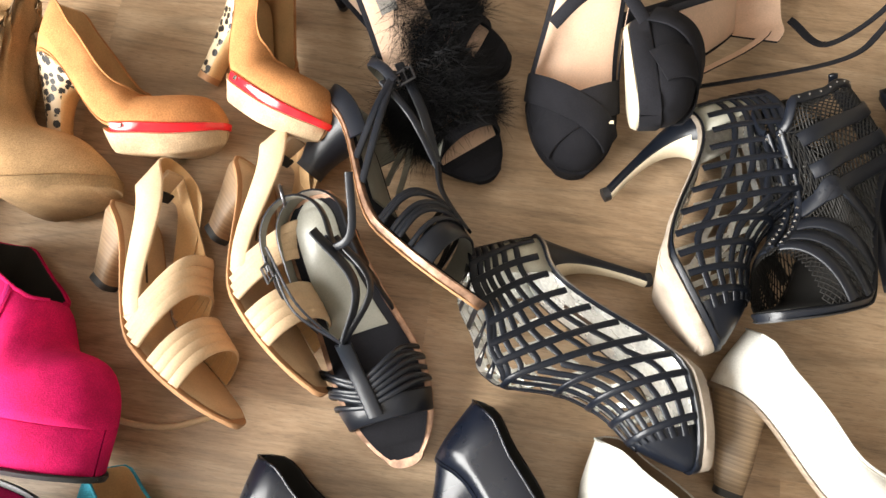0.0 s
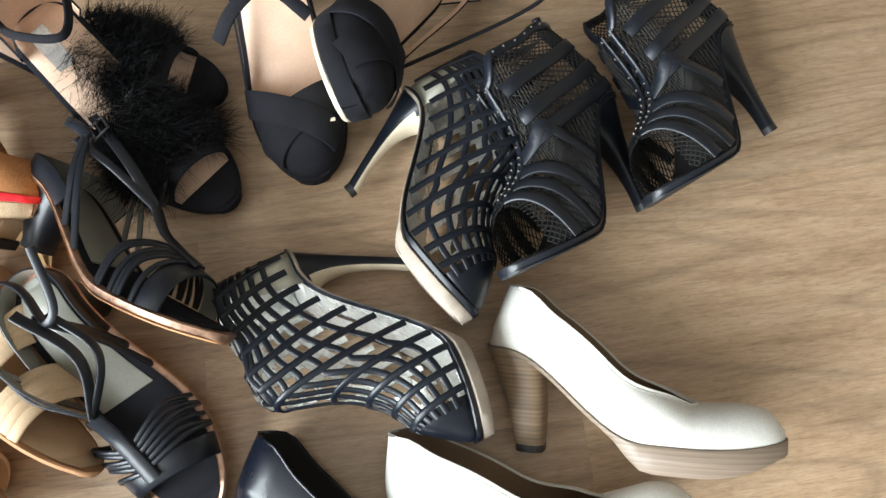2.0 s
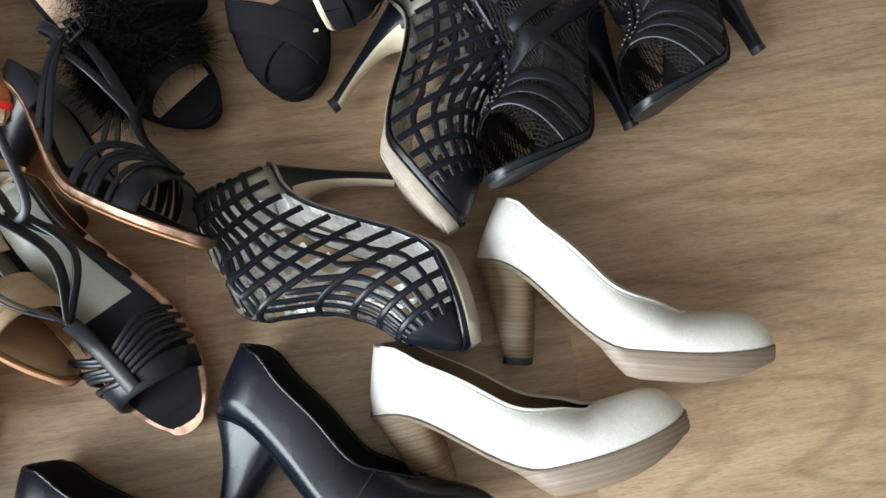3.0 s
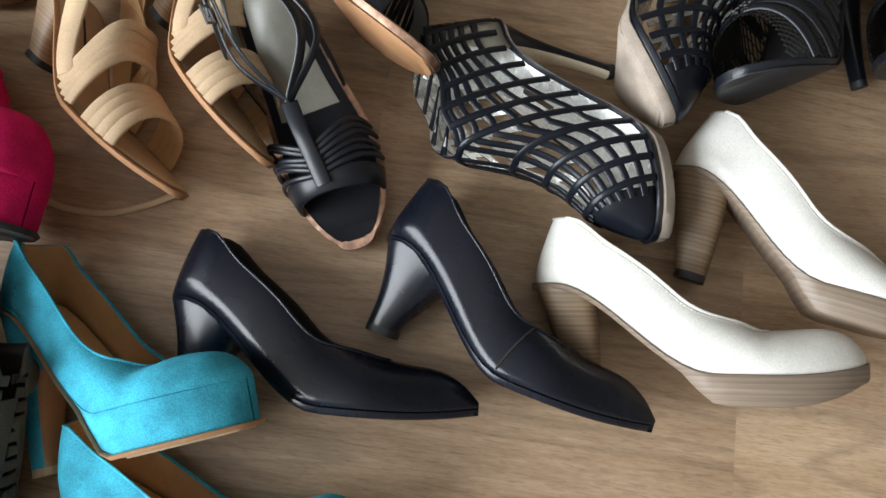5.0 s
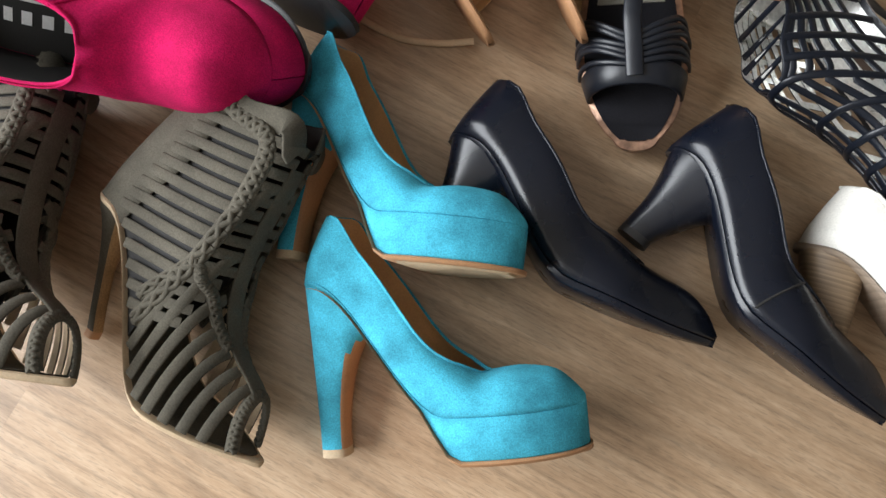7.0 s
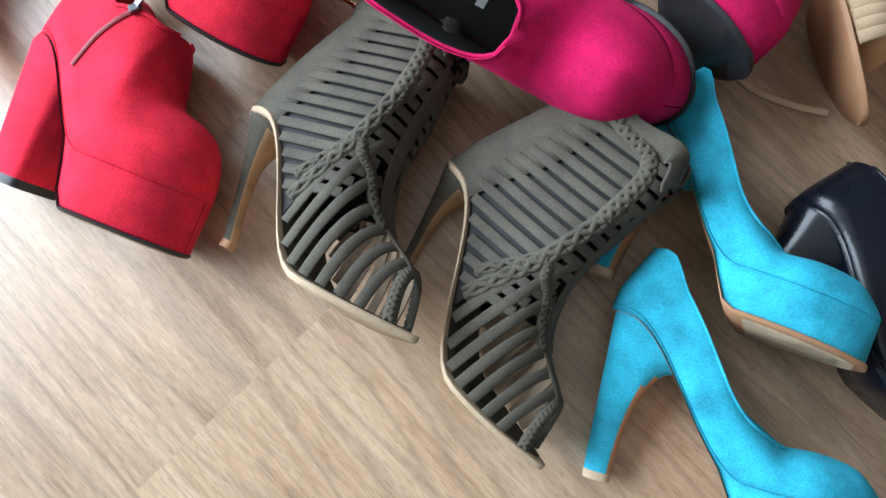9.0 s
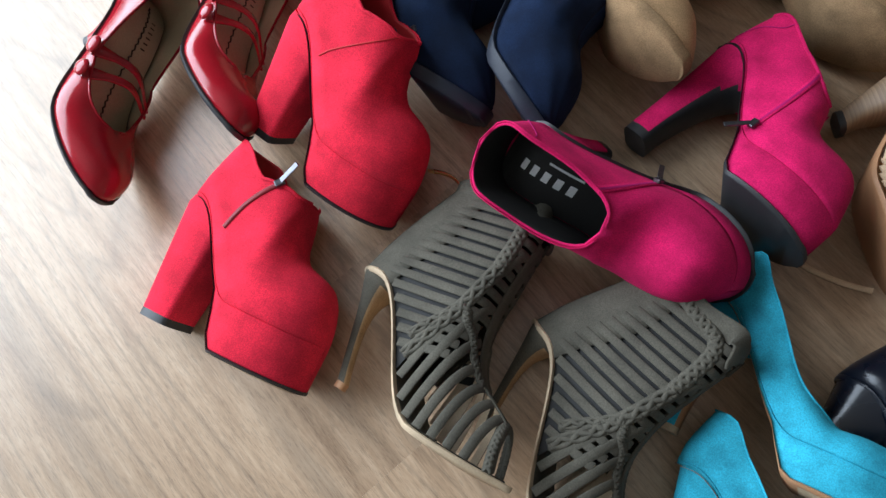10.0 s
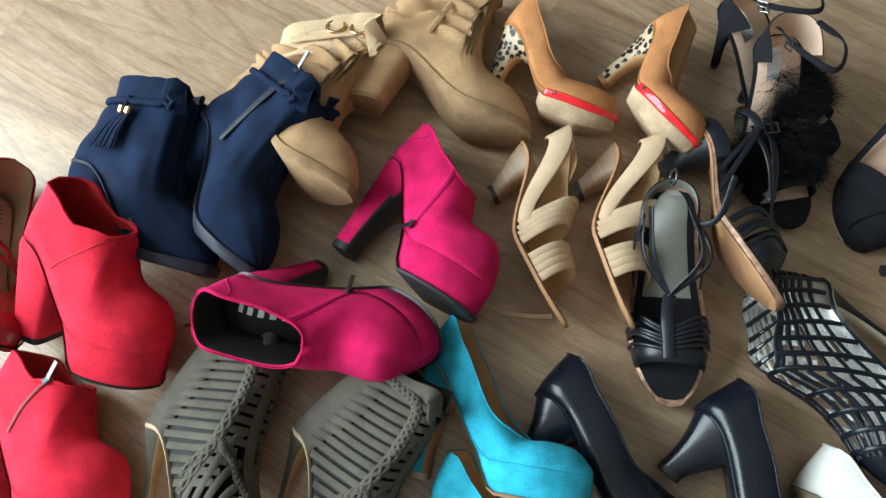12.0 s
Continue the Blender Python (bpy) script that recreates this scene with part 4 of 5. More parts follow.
# ---- olive strappy ankle boots ----
def olive_boot(label, place, rest=True):
    f, r = FORMS["olive"], root_of("ankle_boot", label, "boot", "olive boots")
    sole(f, r, [("sole", 0, 1, PALE_SOLE, 0.0008)])
    insole(f, r, OLIVE, s1=0.99)
    heel(f, r, OLIVE, TAN_SOLE, top_len=0.036, slim=4.6, n=2.8, breast=TAN_TREAD, bulge=0.0)
    # counter at the back, wider at the heel
    verts, faces = [], []
    rows = 14
    for side in (1, -1):
        b = len(verts)
        for j in range(rows + 1):
            q = j / rows
            edge = 0.215 + 0.05 * math.sin(math.pi * min(1.0, q * 1.4)) * (1 - q)
            for i in range(9):
                s = edge * (i / 8) ** 1.8
                verts.append(f.point(s, f.last_angle(s) * q, side) + 0.0008 * f.out(s, side * 0.6))
        for j in range(rows):
            for i in range(8):
                q4 = (b + j * 9 + i, b + j * 9 + i + 1, b + (j + 1) * 9 + i + 1, b + (j + 1) * 9 + i)
                faces.append(q4 if side < 0 else q4[::-1])
    solid(mesh_part("counter", verts, faces, [OLIVE, BLACK_LINING], r, keep=True), 0.0018, inner=1)
    # black shell added behind the shaft's strips, standing in for the shade inside
    lining = upper(f, r, BLACK_LINING, BLACK_LINING, "lining", s1=0.46, n=26, rows=10, thick=0.0006,
                   ruffle=lambda p, s, q, side: p - 0.0022 * f.out(max(0.03, s), side * max(0.05, 1 - q)))
    for side in (1, -1):
        for k in range(17):
            z = 0.055 + 0.0104 * k
            s0 = 0.175
            while f.bed(s0) > z - 0.003:
                s0 += 0.01
            s1 = min(f.front(z + 0.006) - 0.004, 0.60)
            if z > f.bed(f.st) + f.high(f.st) - 0.005 or s1 - s0 < 0.05:
                continue
            side_strap(f, "strip", [(s0 + (s1 - s0) * i / 5, z + 0.010 * i / 5) for i in range(6)], 0.0073, [OLIVE, BLACK_LINING], r, side)
        for k in range(7):
            s = 0.50 + 0.058 * k
            strap(f, "strip", [(s, side * 0.99), (s + 0.004, side * 0.6), (s + 0.015, side * 0.16)], 0.0078, [OLIVE, PALE_SOLE], r, 0.0014, 6)
        braid(f, "braid", [(0.05, side * 0.06), (0.16, side * 0.12), (0.27, side * 0.19), (0.37, side * 0.29), (0.44, side * 0.42), (0.485, side * 0.58), (0.495, side * 0.78), (0.46, side * 0.98)], 0.013, OLIVE, r)
        braid(f, "braid", [(0.42, side * 0.97), (0.54, side * 0.62), (0.62, side * 0.32), (0.74, side * 0.12)], 0.010, OLIVE, r, turns=7)
        braid(f, "braid", [(0.93, side * 0.98), (0.90, side * 0.5), (0.885, side * 0.02)], 0.010, OLIVE, r, turns=4)
    strap(f, "front_band", [(0.50, 0.0), (0.62, 0.0), (0.75, 0.0), (0.89, 0.0)], 0.016, [OLIVE, BLACK_LINING], r, 0.0016)
    edge_band(f, "cuff", 0.008, 0.018, [OLIVE, BLACK_LINING], r, 0.002)
    a = f.point(0.01, f.last_angle(0.01), -1)
    t = tube("zip_pull", smooth_path([a + (0.002, -0.002, 0.001), a + (-0.012, -0.006, 0.005), a + (-0.024, -0.009, 0.004), a + (-0.036, -0.011, 0.0)], 5), 0.0028, BRASS, r, flat=0.5)
    return set_down(r, place, rest)


# ---- magenta platform ankle boots ----
def magenta_boot(label, place, zip_side, rest=True, marked=False):
    f, r = FORMS["magenta"], root_of("ankle_boot", label, "boot", "magenta boots")
    upper(f, r, MAGENTA, BLACK_LINING, rows=14, thick=0.002)
    sole(f, r, [("outsole", 0, 0.12, BLACK_RUBBER, 0.001), ("platform", 0.12, 1.0, MAGENTA, -0.0010)])
    insole(f, r, BLACK_LINING)
    heel(f, r, MAGENTA, BLACK_RUBBER, top_len=0.05, slim=1.7, n=3.6, breast=BLACK_RUBBER, tip=0.009)
    zip_fastener(f, [(0.50, zip_side * 0.96), (0.49, zip_side * 0.65), (0.46, zip_side * 0.3), (0.43, zip_side * 0.02)], r, MAGENTA, GUN, 0, (-0.5, 0.2 * zip_side, -0.7), 0.006, teeth_mat=MAGENTA_DARK)
    seam(f, [(0.3, -zip_side * 0.97), (0.4, -zip_side * 0.5), (0.47, -zip_side * 0.04)], r, MAGENTA_DARK)
    seam(f, [(0.05, zip_side * 0.98), (0.16, zip_side * 0.5), (0.18, zip_side * 0.03)], r, MAGENTA_DARK)
    edge_band(f, "topline_binding", 0.001, 0.003, MAGENTA, r, 0.001)
    if marked:
        for k in range(5):
            bars(f, r, PRINT_WHITE, 0.12 + 0.042 * k, [(0.0042, 0.009)], -0.004)
        bars(f, r, PRINT_WHITE, 0.20, [(0.022, 0.002)], 0.008)
    return set_down(r, place, rest)


# ---- red platform ankle boots ----
def red_boot(label, place, zip_side):
    f, r = FORMS["red"], root_of("ankle_boot", label, "boot", "red suede boots")
    upper(f, r, RED, RED_LINING, rows=14, thick=0.002)
    sole(f, r, [("outsole", 0, 0.07, BLACK_RUBBER, -0.0006), ("platform", 0.07, 1.0, RED, -0.0010)])
    slab(f, r, PALE_SOLE, "tread", lambda s: f.bottom(s) - 0.0012, lambda s: f.bottom(s) + 0.0005, -0.003, 0.5, 0.985)
    insole(f, r, RED_LINING)
    heel(f, r, RED, BLACK_RUBBER, top_len=0.050, slim=1.0, n=5.0, tip=0.007)
    zip_fastener(f, [(0.37, zip_side * 0.02), (0.345, zip_side * 0.3), (0.325, zip_side * 0.65), (0.32, zip_side * 0.95)], r, RED_DARK, GUN, 0, (0.5, -0.3, 0.8) if zip_side < 0 else (0.1, 0.0, -1.0), 0.0045, teeth_mat=RED_DARK)
    seam(f, [(0.5, -zip_side * 0.04), (0.4, -zip_side * 0.45), (0.3, -zip_side * 0.97)], r, RED_LINING)
    edge_band(f, "topline_binding", 0.001, 0.003, RED, r, 0.001)
    return set_down(r, place)


# ---- navy ankle boots ----
def navy_boot(label, place, tassel):
    f, r = FORMS["navy"], root_of("ankle_boot", label, "boot", "navy boots")
    upper(f, r, NAVY, BLACK_LINING, rows=16, thick=0.002, ruffle=lambda p, s, q, side: p + 0.0014 * math.sin(q * 17 + s * 9) * f.out(min(0.97, max(0.03, s)), side * 0.5) * (0.25 if s > 0.6 else 1))
    sole(f, r, [("sole", 0, 1, NAVY_SOLE, 0.002)])
    insole(f, r, BLACK_LINING)
    heel(f, r, NAVY, BLACK_RUBBER, top_len=0.058, slim=0.9, n=3.4)
    edge_band(f, "cuff", 0.014, 0.03, NAVY, r, 0.0026, lift=0.0012)
    edge_band(f, "plaited_band", 0.033, 0.007, NAVY, r, 0.004, lift=0.001)
    if tassel:
        root_at = f.point(0.2, angle_at(f, 0.2, 0.078), -1)
        clip = root_at + np.array((0.004, -0.006, -0.012))
        tube("tassel_cord", smooth_path([root_at + (0, -0.003, 0.006), root_at + (0.002, -0.006, -0.004), clip], 5), 0.002, NAVY, r)
        for k in (-1, 1):
            box_part("gold_clip", clip + np.array((0.0045 * k, -0.002, 0)), (0.007, 0.006, 0.010), BRASS, r, bevel=0.3)
            for j in range(7):
                a = clip + np.array((0.0045 * k + (j - 3) * 0.0009, -0.002, -0.004))
                b = a + np.array((-0.012 + (j - 3) * 0.0022 + k * 0.003, -0.002 - 0.001 * (j % 3), -0.042 - 0.002 * (j % 2)))
                ribbon("fringe", [a, (a + b) / 2 + np.array((0, -0.003, 0)), b], [np.array((0, -1.0, 0.1))] * 3, 0.0028, 0.0012, NAVY, r)
    else:
        zip_fastener(f, [(0.27, -0.02), (0.28, -0.3), (0.31, -0.6), (0.36, -0.95)], r, NAVY_SOLE, GUN, 0, (0.1, -0.3, 1), 0.008, lift=0.0016)
        edge = f.point(0.3, f.last_angle(0.3), -1)
        box_part("pale_stitch", edge + np.array((-0.01, -0.003, -0.006)), (0.008, 0.001, 0.003), PRINT_WHITE, r)
        box_part("pale_stitch", edge + np.array((0.008, -0.003, -0.004)), (0.008, 0.001, 0.002), PRINT_WHITE, r)
    return set_down(r, place)


# ---- tan slouch boots ----
def tan_boot(label, place, cuffed, rest=True):
    f, r = FORMS["tan"], root_of("slouch_boot", label, "boot", "tan boots")
    def slouch(p, s, q, side):
        k = ease((0.62 - s) / 0.15) * ease((q - 0.08) / 0.2)
        k *= ease((0.93 - q) / 0.15)
        w = math.sin(p[2] * 290 + 2.2 * math.sin(p[0] * 60 + side) + side * 0.8) + 0.5 * math.sin(p[2] * 170 + p[0] * 90)
        return p + 0.0072 * k * w * f.out(min(0.97, max(0.03, s)), side * 0.45)
    upper(f, r, TAN, TAUPE, rows=44, n=60, thick=0.0018, ruffle=slouch)
    sole(f, r, [("sole", 0, 1, TAN_TREAD, 0.0016)])
    insole(f, r, TAUPE)
    heel(f, r, TAN, TAN_TREAD, top_len=0.058, slim=0.9, n=3.2)
    if cuffed:
        edge_band(f, "cuff", 0.024, 0.055, TAN_PALE, r, 0.003, lift=0.003)
        for g0, g1, z in ((0.12, 0.3, 0.0), (0.26, 0.16, 0.0)):
            pts, outs = on_skin(f, [(0.14, -g0 - 0.2), (0.28, -g0 - 0.05), (0.42, -g1 - 0.02)], 8, 0.008)
            ribbon("cuff_strap", pts, outs, 0.011, 0.002, TAN_PALE, r)
        for s, g in ((0.24, -0.14), (0.34, -0.2)):
            p, o = f.skin(s, g) + 0.012 * f.out(s, g), f.out(s, g)
            ring = [p + 0.011 * (math.cos(a) * np.array((1, 0, 0)) + math.sin(a) * np.cross(o, (1, 0, 0))) for a in np.linspace(0, 2 * math.pi, 17)]
            tube("metal_ring", ring, 0.0017, BRASS, r, 6)
    else:
        edge_band(f, "cuff", 0.008, 0.016, TAN, r, 0.002, lift=0.001)
        zip_fastener(f, [(0.30, -0.02), (0.30, -0.45), (0.32, -0.9)], r, TAN, GUN, 0, (0.2, -0.3, 1), 0.007, lift=0.003)
    return set_down(r, place, rest)


# ---- caramel pumps with spotted heels and a red band ----
def caramel_pump(label, place):
    f, r = FORMS["caramel"], root_of("platform_pump", label, "shoe", "caramel pumps")
    upper(f, r, CARAMEL, TAN_LINING, rows=14)
    slab(f, r, SUEDE_PALE, "outsole", between(f, 0.0), between(f, 0.68), 0.0002, 0.46, 1.0, inset_low=0.008)
    slab(f, r, CARAMEL, "arch", lambda s: f.bed(s) - 0.003, lambda s: f.bed(s), 0.0004, 0.0, 0.55)
    slab(f, r, RED_GLOSS, "red_band", between(f, 0.68), lambda s: f.bed(s) + 0.0005, 0.0022, 0.5, 1.0, label="glossy red band round the platform")
    insole(f, r, TAN_LINING)
    heel(f, r, SPOTTED, TAN_SOLE, top_len=0.044, slim=2.6, n=2.8, breast=TAN_LINING)
    for side in (1, -1):
        p = np.array((0.565 * f.L, f.mid(0.565) + side * (f.half(0.565) + 0.003), f.bed(0.565) - 0.003))
        box_part("stud", p, (0.004, 0.002, 0.004), STEEL, r, bevel=0.35)
    edge_band(f, "topline_binding", 0.0006, 0.0018, CARAMEL, r, 0.0008)
    return set_down(r, place)


# ---- beige strappy sandals ----
def beige_sandal(label, place, loose):
    f, r = FORMS["beige"], root_of("sandal", label, "shoe", "beige sandals")
    sole(f, r, [("sole", 0, 1, TAN_SOLE, 0.0006)])
    insole(f, r, BEIGE, s1=0.985)
    heel(f, r, STACK_PALE, BLACK_RUBBER, top_len=0.044, slim=1.5, n=3.4)
    for k in range(4):
        s = 0.655 + 0.036 * k
        strap(f, "toe_strap", [(s + 0.012, 0.99), (s - 0.004, 0.5), (s - 0.008, 0.0), (s - 0.004, -0.5), (s + 0.012, -0.99)], 0.0092, [BEIGE, TAN_LINING], r, 0.0022, 7, lift=0.0004 * k)
    for k in range(4):
        s = 0.40 + 0.034 * k
        strap(f, "instep_strap", [(s + 0.055, 0.99), (s + 0.01, 0.55), (s, 0.1), (s + 0.01, -0.4), (s + 0.07, -0.99)], 0.0088, [BEIGE, TAN_LINING], r, 0.0022, 7, lift=0.0004 * k)
    pts, outs = round_heel(f, lambda s: 0.040 - 0.030 * ease(s / 0.46), 0.47, n=18)
    ribbon("heel_strap", pts, outs, [0.034 - 0.020 * abs(i / (len(pts) - 1) - 0.5) * 2 for i in range(len(pts))], 0.0022, [BEIGE, TAN_LINING], r)
    for side in (1,):
        a, b = f.point(0.03, angle_at(f, 0.03, 0.044), side), f.point(0.43, angle_at(f, 0.43, 0.046), side)
        m = (a + b) / 2 + np.array((0.004, side * 0.008, -0.006))
        line = smooth_path([a, m, b], 8)
        ribbon("quarter_strap", line, [np.array((0.1, side, 0.35))] * len(line), 0.012, 0.002, [BEIGE, TAN_LINING], r)
    c = f.point(0.0, angle_at(f, 0.0, 0.04), 1) + np.array((0.012, 0, 0.0))
    box_part("elastic", c, (0.004, 0.022, 0.022), BEIGE, r, bevel=0.2)
    box_part("elastic_band", c + np.array((0.004, 0, -0.012)), (0.004, 0.026, 0.009), BLACK_LINING, r, bevel=0.2)
    bars(f, r, PRINT_DARK, 0.2, [(0.03, 0.003)], 0.0)
    set_down(r, place)
    if loose:
        # the ankle strap lies unbuckled on the planks
        back = r.matrix_basis.inverted()
        line = [np.array(back @ Vector(p)) for p in smooth_path([(-0.172, 0.203, 0.003), (-0.155, 0.1968, 0.002), (-0.125, 0.1935, 0.0015), (-0.094, 0.2, 0.002), (-0.068, 0.209, 0.006)], 6)]
        up = np.array(back.to_3x3() @ Vector((0.0, -0.35, 0.9)))
        ribbon("loose_strap", line, [up] * len(line), 0.0055, 0.0016, [BEIGE, TAN_LINING], r)
    return r


# ---- black T-strap sandals with a copper edge ----
def t_strap_sandal(label, place, rest=True):
    f, r = FORMS["strappy"], root_of("sandal", label, "shoe", "black strappy sandals")
    sole(f, r, [("outsole", 0, 0.25, TAN_SOLE, 0.0002), ("welt", 0.25, 1.0, COPPER, 0.0016)])
    insole(f, r, BLACK_SUEDE, s1=0.99)
    slab(f, r, GREY_INSOLE, "heel_pad", lambda s: f.bed(s) + 0.0008, lambda s: f.bed(s) + 0.0026, -0.010, 0.02, 0.5)
    heel(f, r, SATIN_BLACK, BLACK_RUBBER, top_len=0.05, slim=1.2)
    strap(f, "toe_band", [(0.80, 0.99), (0.79, 0.5), (0.785, 0.0), (0.79, -0.5), (0.80, -0.99)], 0.019, [SATIN_BLACK, GREY_INSOLE], r, 0.0025, 8)
    for k in range(6):
        s = 0.60 + 0.026 * k
        wob = 0.012 * math.sin(k * 2.1)
        strap(f, "thin_strap", [(s + 0.012 + wob, 0.99), (s, 0.55), (s + 0.025 + 0.3 * (0.74 - s), 0.05), (s + 0.03 + 0.3 * (0.74 - s), -0.05), (s - wob, -0.55), (s + 0.01 - wob, -0.99)], 0.0042, [SATIN_BLACK, BLACK_LINING], r, 0.0022, 6, lift=0.0015 + 0.0006 * (k % 3))
    pts, outs = on_skin(f, [(0.80, 0.0), (0.7, 0.0), (0.60, 0.0), (0.50, 0.02)], 8, 0.004)
    ribbon("t_strap", pts, outs, 0.013, 0.0024, [SATIN_BLACK, BLACK_LINING], r)
    top = pts[-1]
    for side in (1, -1):
        for k, zz in ((0, 0.05), (1, 0.03)):
            a = f.point(0.12 + 0.05 * k, angle_at(f, 0.12 + 0.05 * k, zz + 0.012), side)
            m = (a + top) / 2 + np.array((0.004, side * ((0.022 if side > 0 else 0.006) + 0.004 * k), 0.004))
            line = smooth_path([a, m, top], 10)
            ribbon("ankle_strap", line, [np.array((0.2, side, 0.5))] * len(line), 0.0085 if k == 0 else 0.0065, 0.0018, [SATIN_BLACK, GREY_INSOLE], r)
        for k in range(2):
            a = f.point(0.36 + 0.09 * k, 0.0, side)
            b = f.point(0.16, angle_at(f, 0.16, 0.055), side)
            line = smooth_path([a, (a + b) / 2 + np.array((0, side * 0.006, 0.004)), b], 8)
            ribbon("side_strap", line, [np.array((0.1, side, 0.1))] * len(line), 0.006, 0.0018, [SATIN_BLACK, GREY_INSOLE], r)
    pts, outs = round_heel(f, lambda s: 0.050, 0.2)
    ribbon("heel_strap", pts, outs, 0.009, 0.002, [SATIN_BLACK, GREY_INSOLE], r)
    pts, outs = round_heel(f, lambda s: 0.008, 0.3)
    ribbon("heel_cup", pts, outs, 0.016, 0.0018, [SATIN_BLACK, GREY_INSOLE], r)
    p = f.point(0.2, angle_at(f, 0.2, 0.06), -1) + np.array((0, -0.004, 0))
    buckle(r, p, (0.012, 0.014), np.array(((0.9, 0, -0.43), (0.43, 0, 0.9), (0, -1, 0))), GUN)
    ring = [np.array((0.012, 0, f.HH + 0.058)) + 0.008 * np.array((math.cos(a), 0.4 * math.sin(a), math.sin(a))) for a in np.linspace(0, 2 * math.pi, 15)]
    tube("ring", ring, 0.0015, GUN, r, 6)
    tail = smooth_path([f.point(0.2, angle_at(f, 0.2, 0.055), 1), f.point(0.2, angle_at(f, 0.2, 0.05), 1) + np.array((-0.004, 0.02, 0.012)), f.point(0.1, angle_at(f, 0.1, 0.05), 1) + np.array((-0.02, 0.034, 0.02))], 8)
    ribbon("strap_end", tail, [np.array((0.3, 0.3, 0.9))] * len(tail), 0.006, 0.0016, [SATIN_BLACK, GREY_INSOLE], r)
    return set_down(r, place, rest)


# ---- black cage boots ----
def cage_boot(label, place, rest=True):
    f, r = FORMS["cage"], root_of("cage_boot", label, "boot", "black cage boots")
    sole(f, r, [("sole", 0, 0.62, DULL_SOLE, 0.0004), ("welt", 0.62, 1.0, GLOSS_BLACK, 0.0010)])
    slab(f, r, DULL_SOLE, "tread", lambda s: f.bottom(s) - 0.0014, lambda s: f.bottom(s) + 0.0004, -0.0012, 0.5, 0.985)
    insole(f, r, SILVER, s1=0.9)
    heel(f, r, GLOSS_BLACK, BLACK_RUBBER, top_len=0.042, slim=3.4, n=2.6, breast=CREAM)
    upper(f, r, GLOSS_BLACK, BLACK_LINING, "toe_cap", s0=0.86, n=14, rows=12, thick=0.0016)
    # silver heel lining and black counter strip
    verts, faces = [], []
    for side in (1, -1):
        b = len(verts)
        for j in range(9):
            q = 0.8 * j / 8
            for i in range(8):
                s = (0.2 - 0.1 * j / 8) * (i / 7) ** 1.7
                verts.append(f.point(s, f.last_angle(s) * q, side) - 0.001 * f.out(max(0.03, s), side * 0.6))
        for j in range(8):
            for i in range(7):
                q4 = (b + j * 8 + i, b + j * 8 + i + 1, b + (j + 1) * 8 + i + 1, b + (j + 1) * 8 + i)
                faces.append(q4 if side < 0 else q4[::-1])
    solid(mesh_part("counter", verts, faces, [PALE_GREY, SILVER], r, keep=True), 0.0012, inner=1)
    line = [f.point(0.0, f.last_angle(0.0) * q, 1) for q in np.linspace(0, 1, 12)]
    ribbon("back_strip", line, [np.array((-1.0, 0, 0))] * 12, 0.012, 0.002, [GLOSS_BLACK, SILVER], r)
    # bands over the foot, and bands along it
    for k in range(11):
        s = 0.07 + 0.77 * k / 10
        for side in (1, -1):
            strap(f, "cross_band", [(s - 0.01, side * 0.99), (s, side * 0.75), (s + 0.012, side * 0.5), (s + 0.022, side * 0.25), (s + 0.028, side * 0.0)], 0.0056, [GLOSS_BLACK, SILVER], r, 0.0016, 6, lift=0.0009)
    for side in (1, -1):
        for k in range(6):
            g = 0.11 + 0.76 * k / 5
            strap(f, "long_band", [(0.02 + 0.87 * i / 8, side * g) for i in range(9)], 0.0052, [GLOSS_BLACK, SILVER], r, 0.0014, 5)
    edge_band(f, "topline_binding", 0.002, 0.006, [GLOSS_BLACK, SILVER], r, 0.0016)
    bars(f, r, PRINT_DARK, 0.3, [(0.02, 0.006)], 0.0, "printed_code")
    return set_down(r, place, rest)


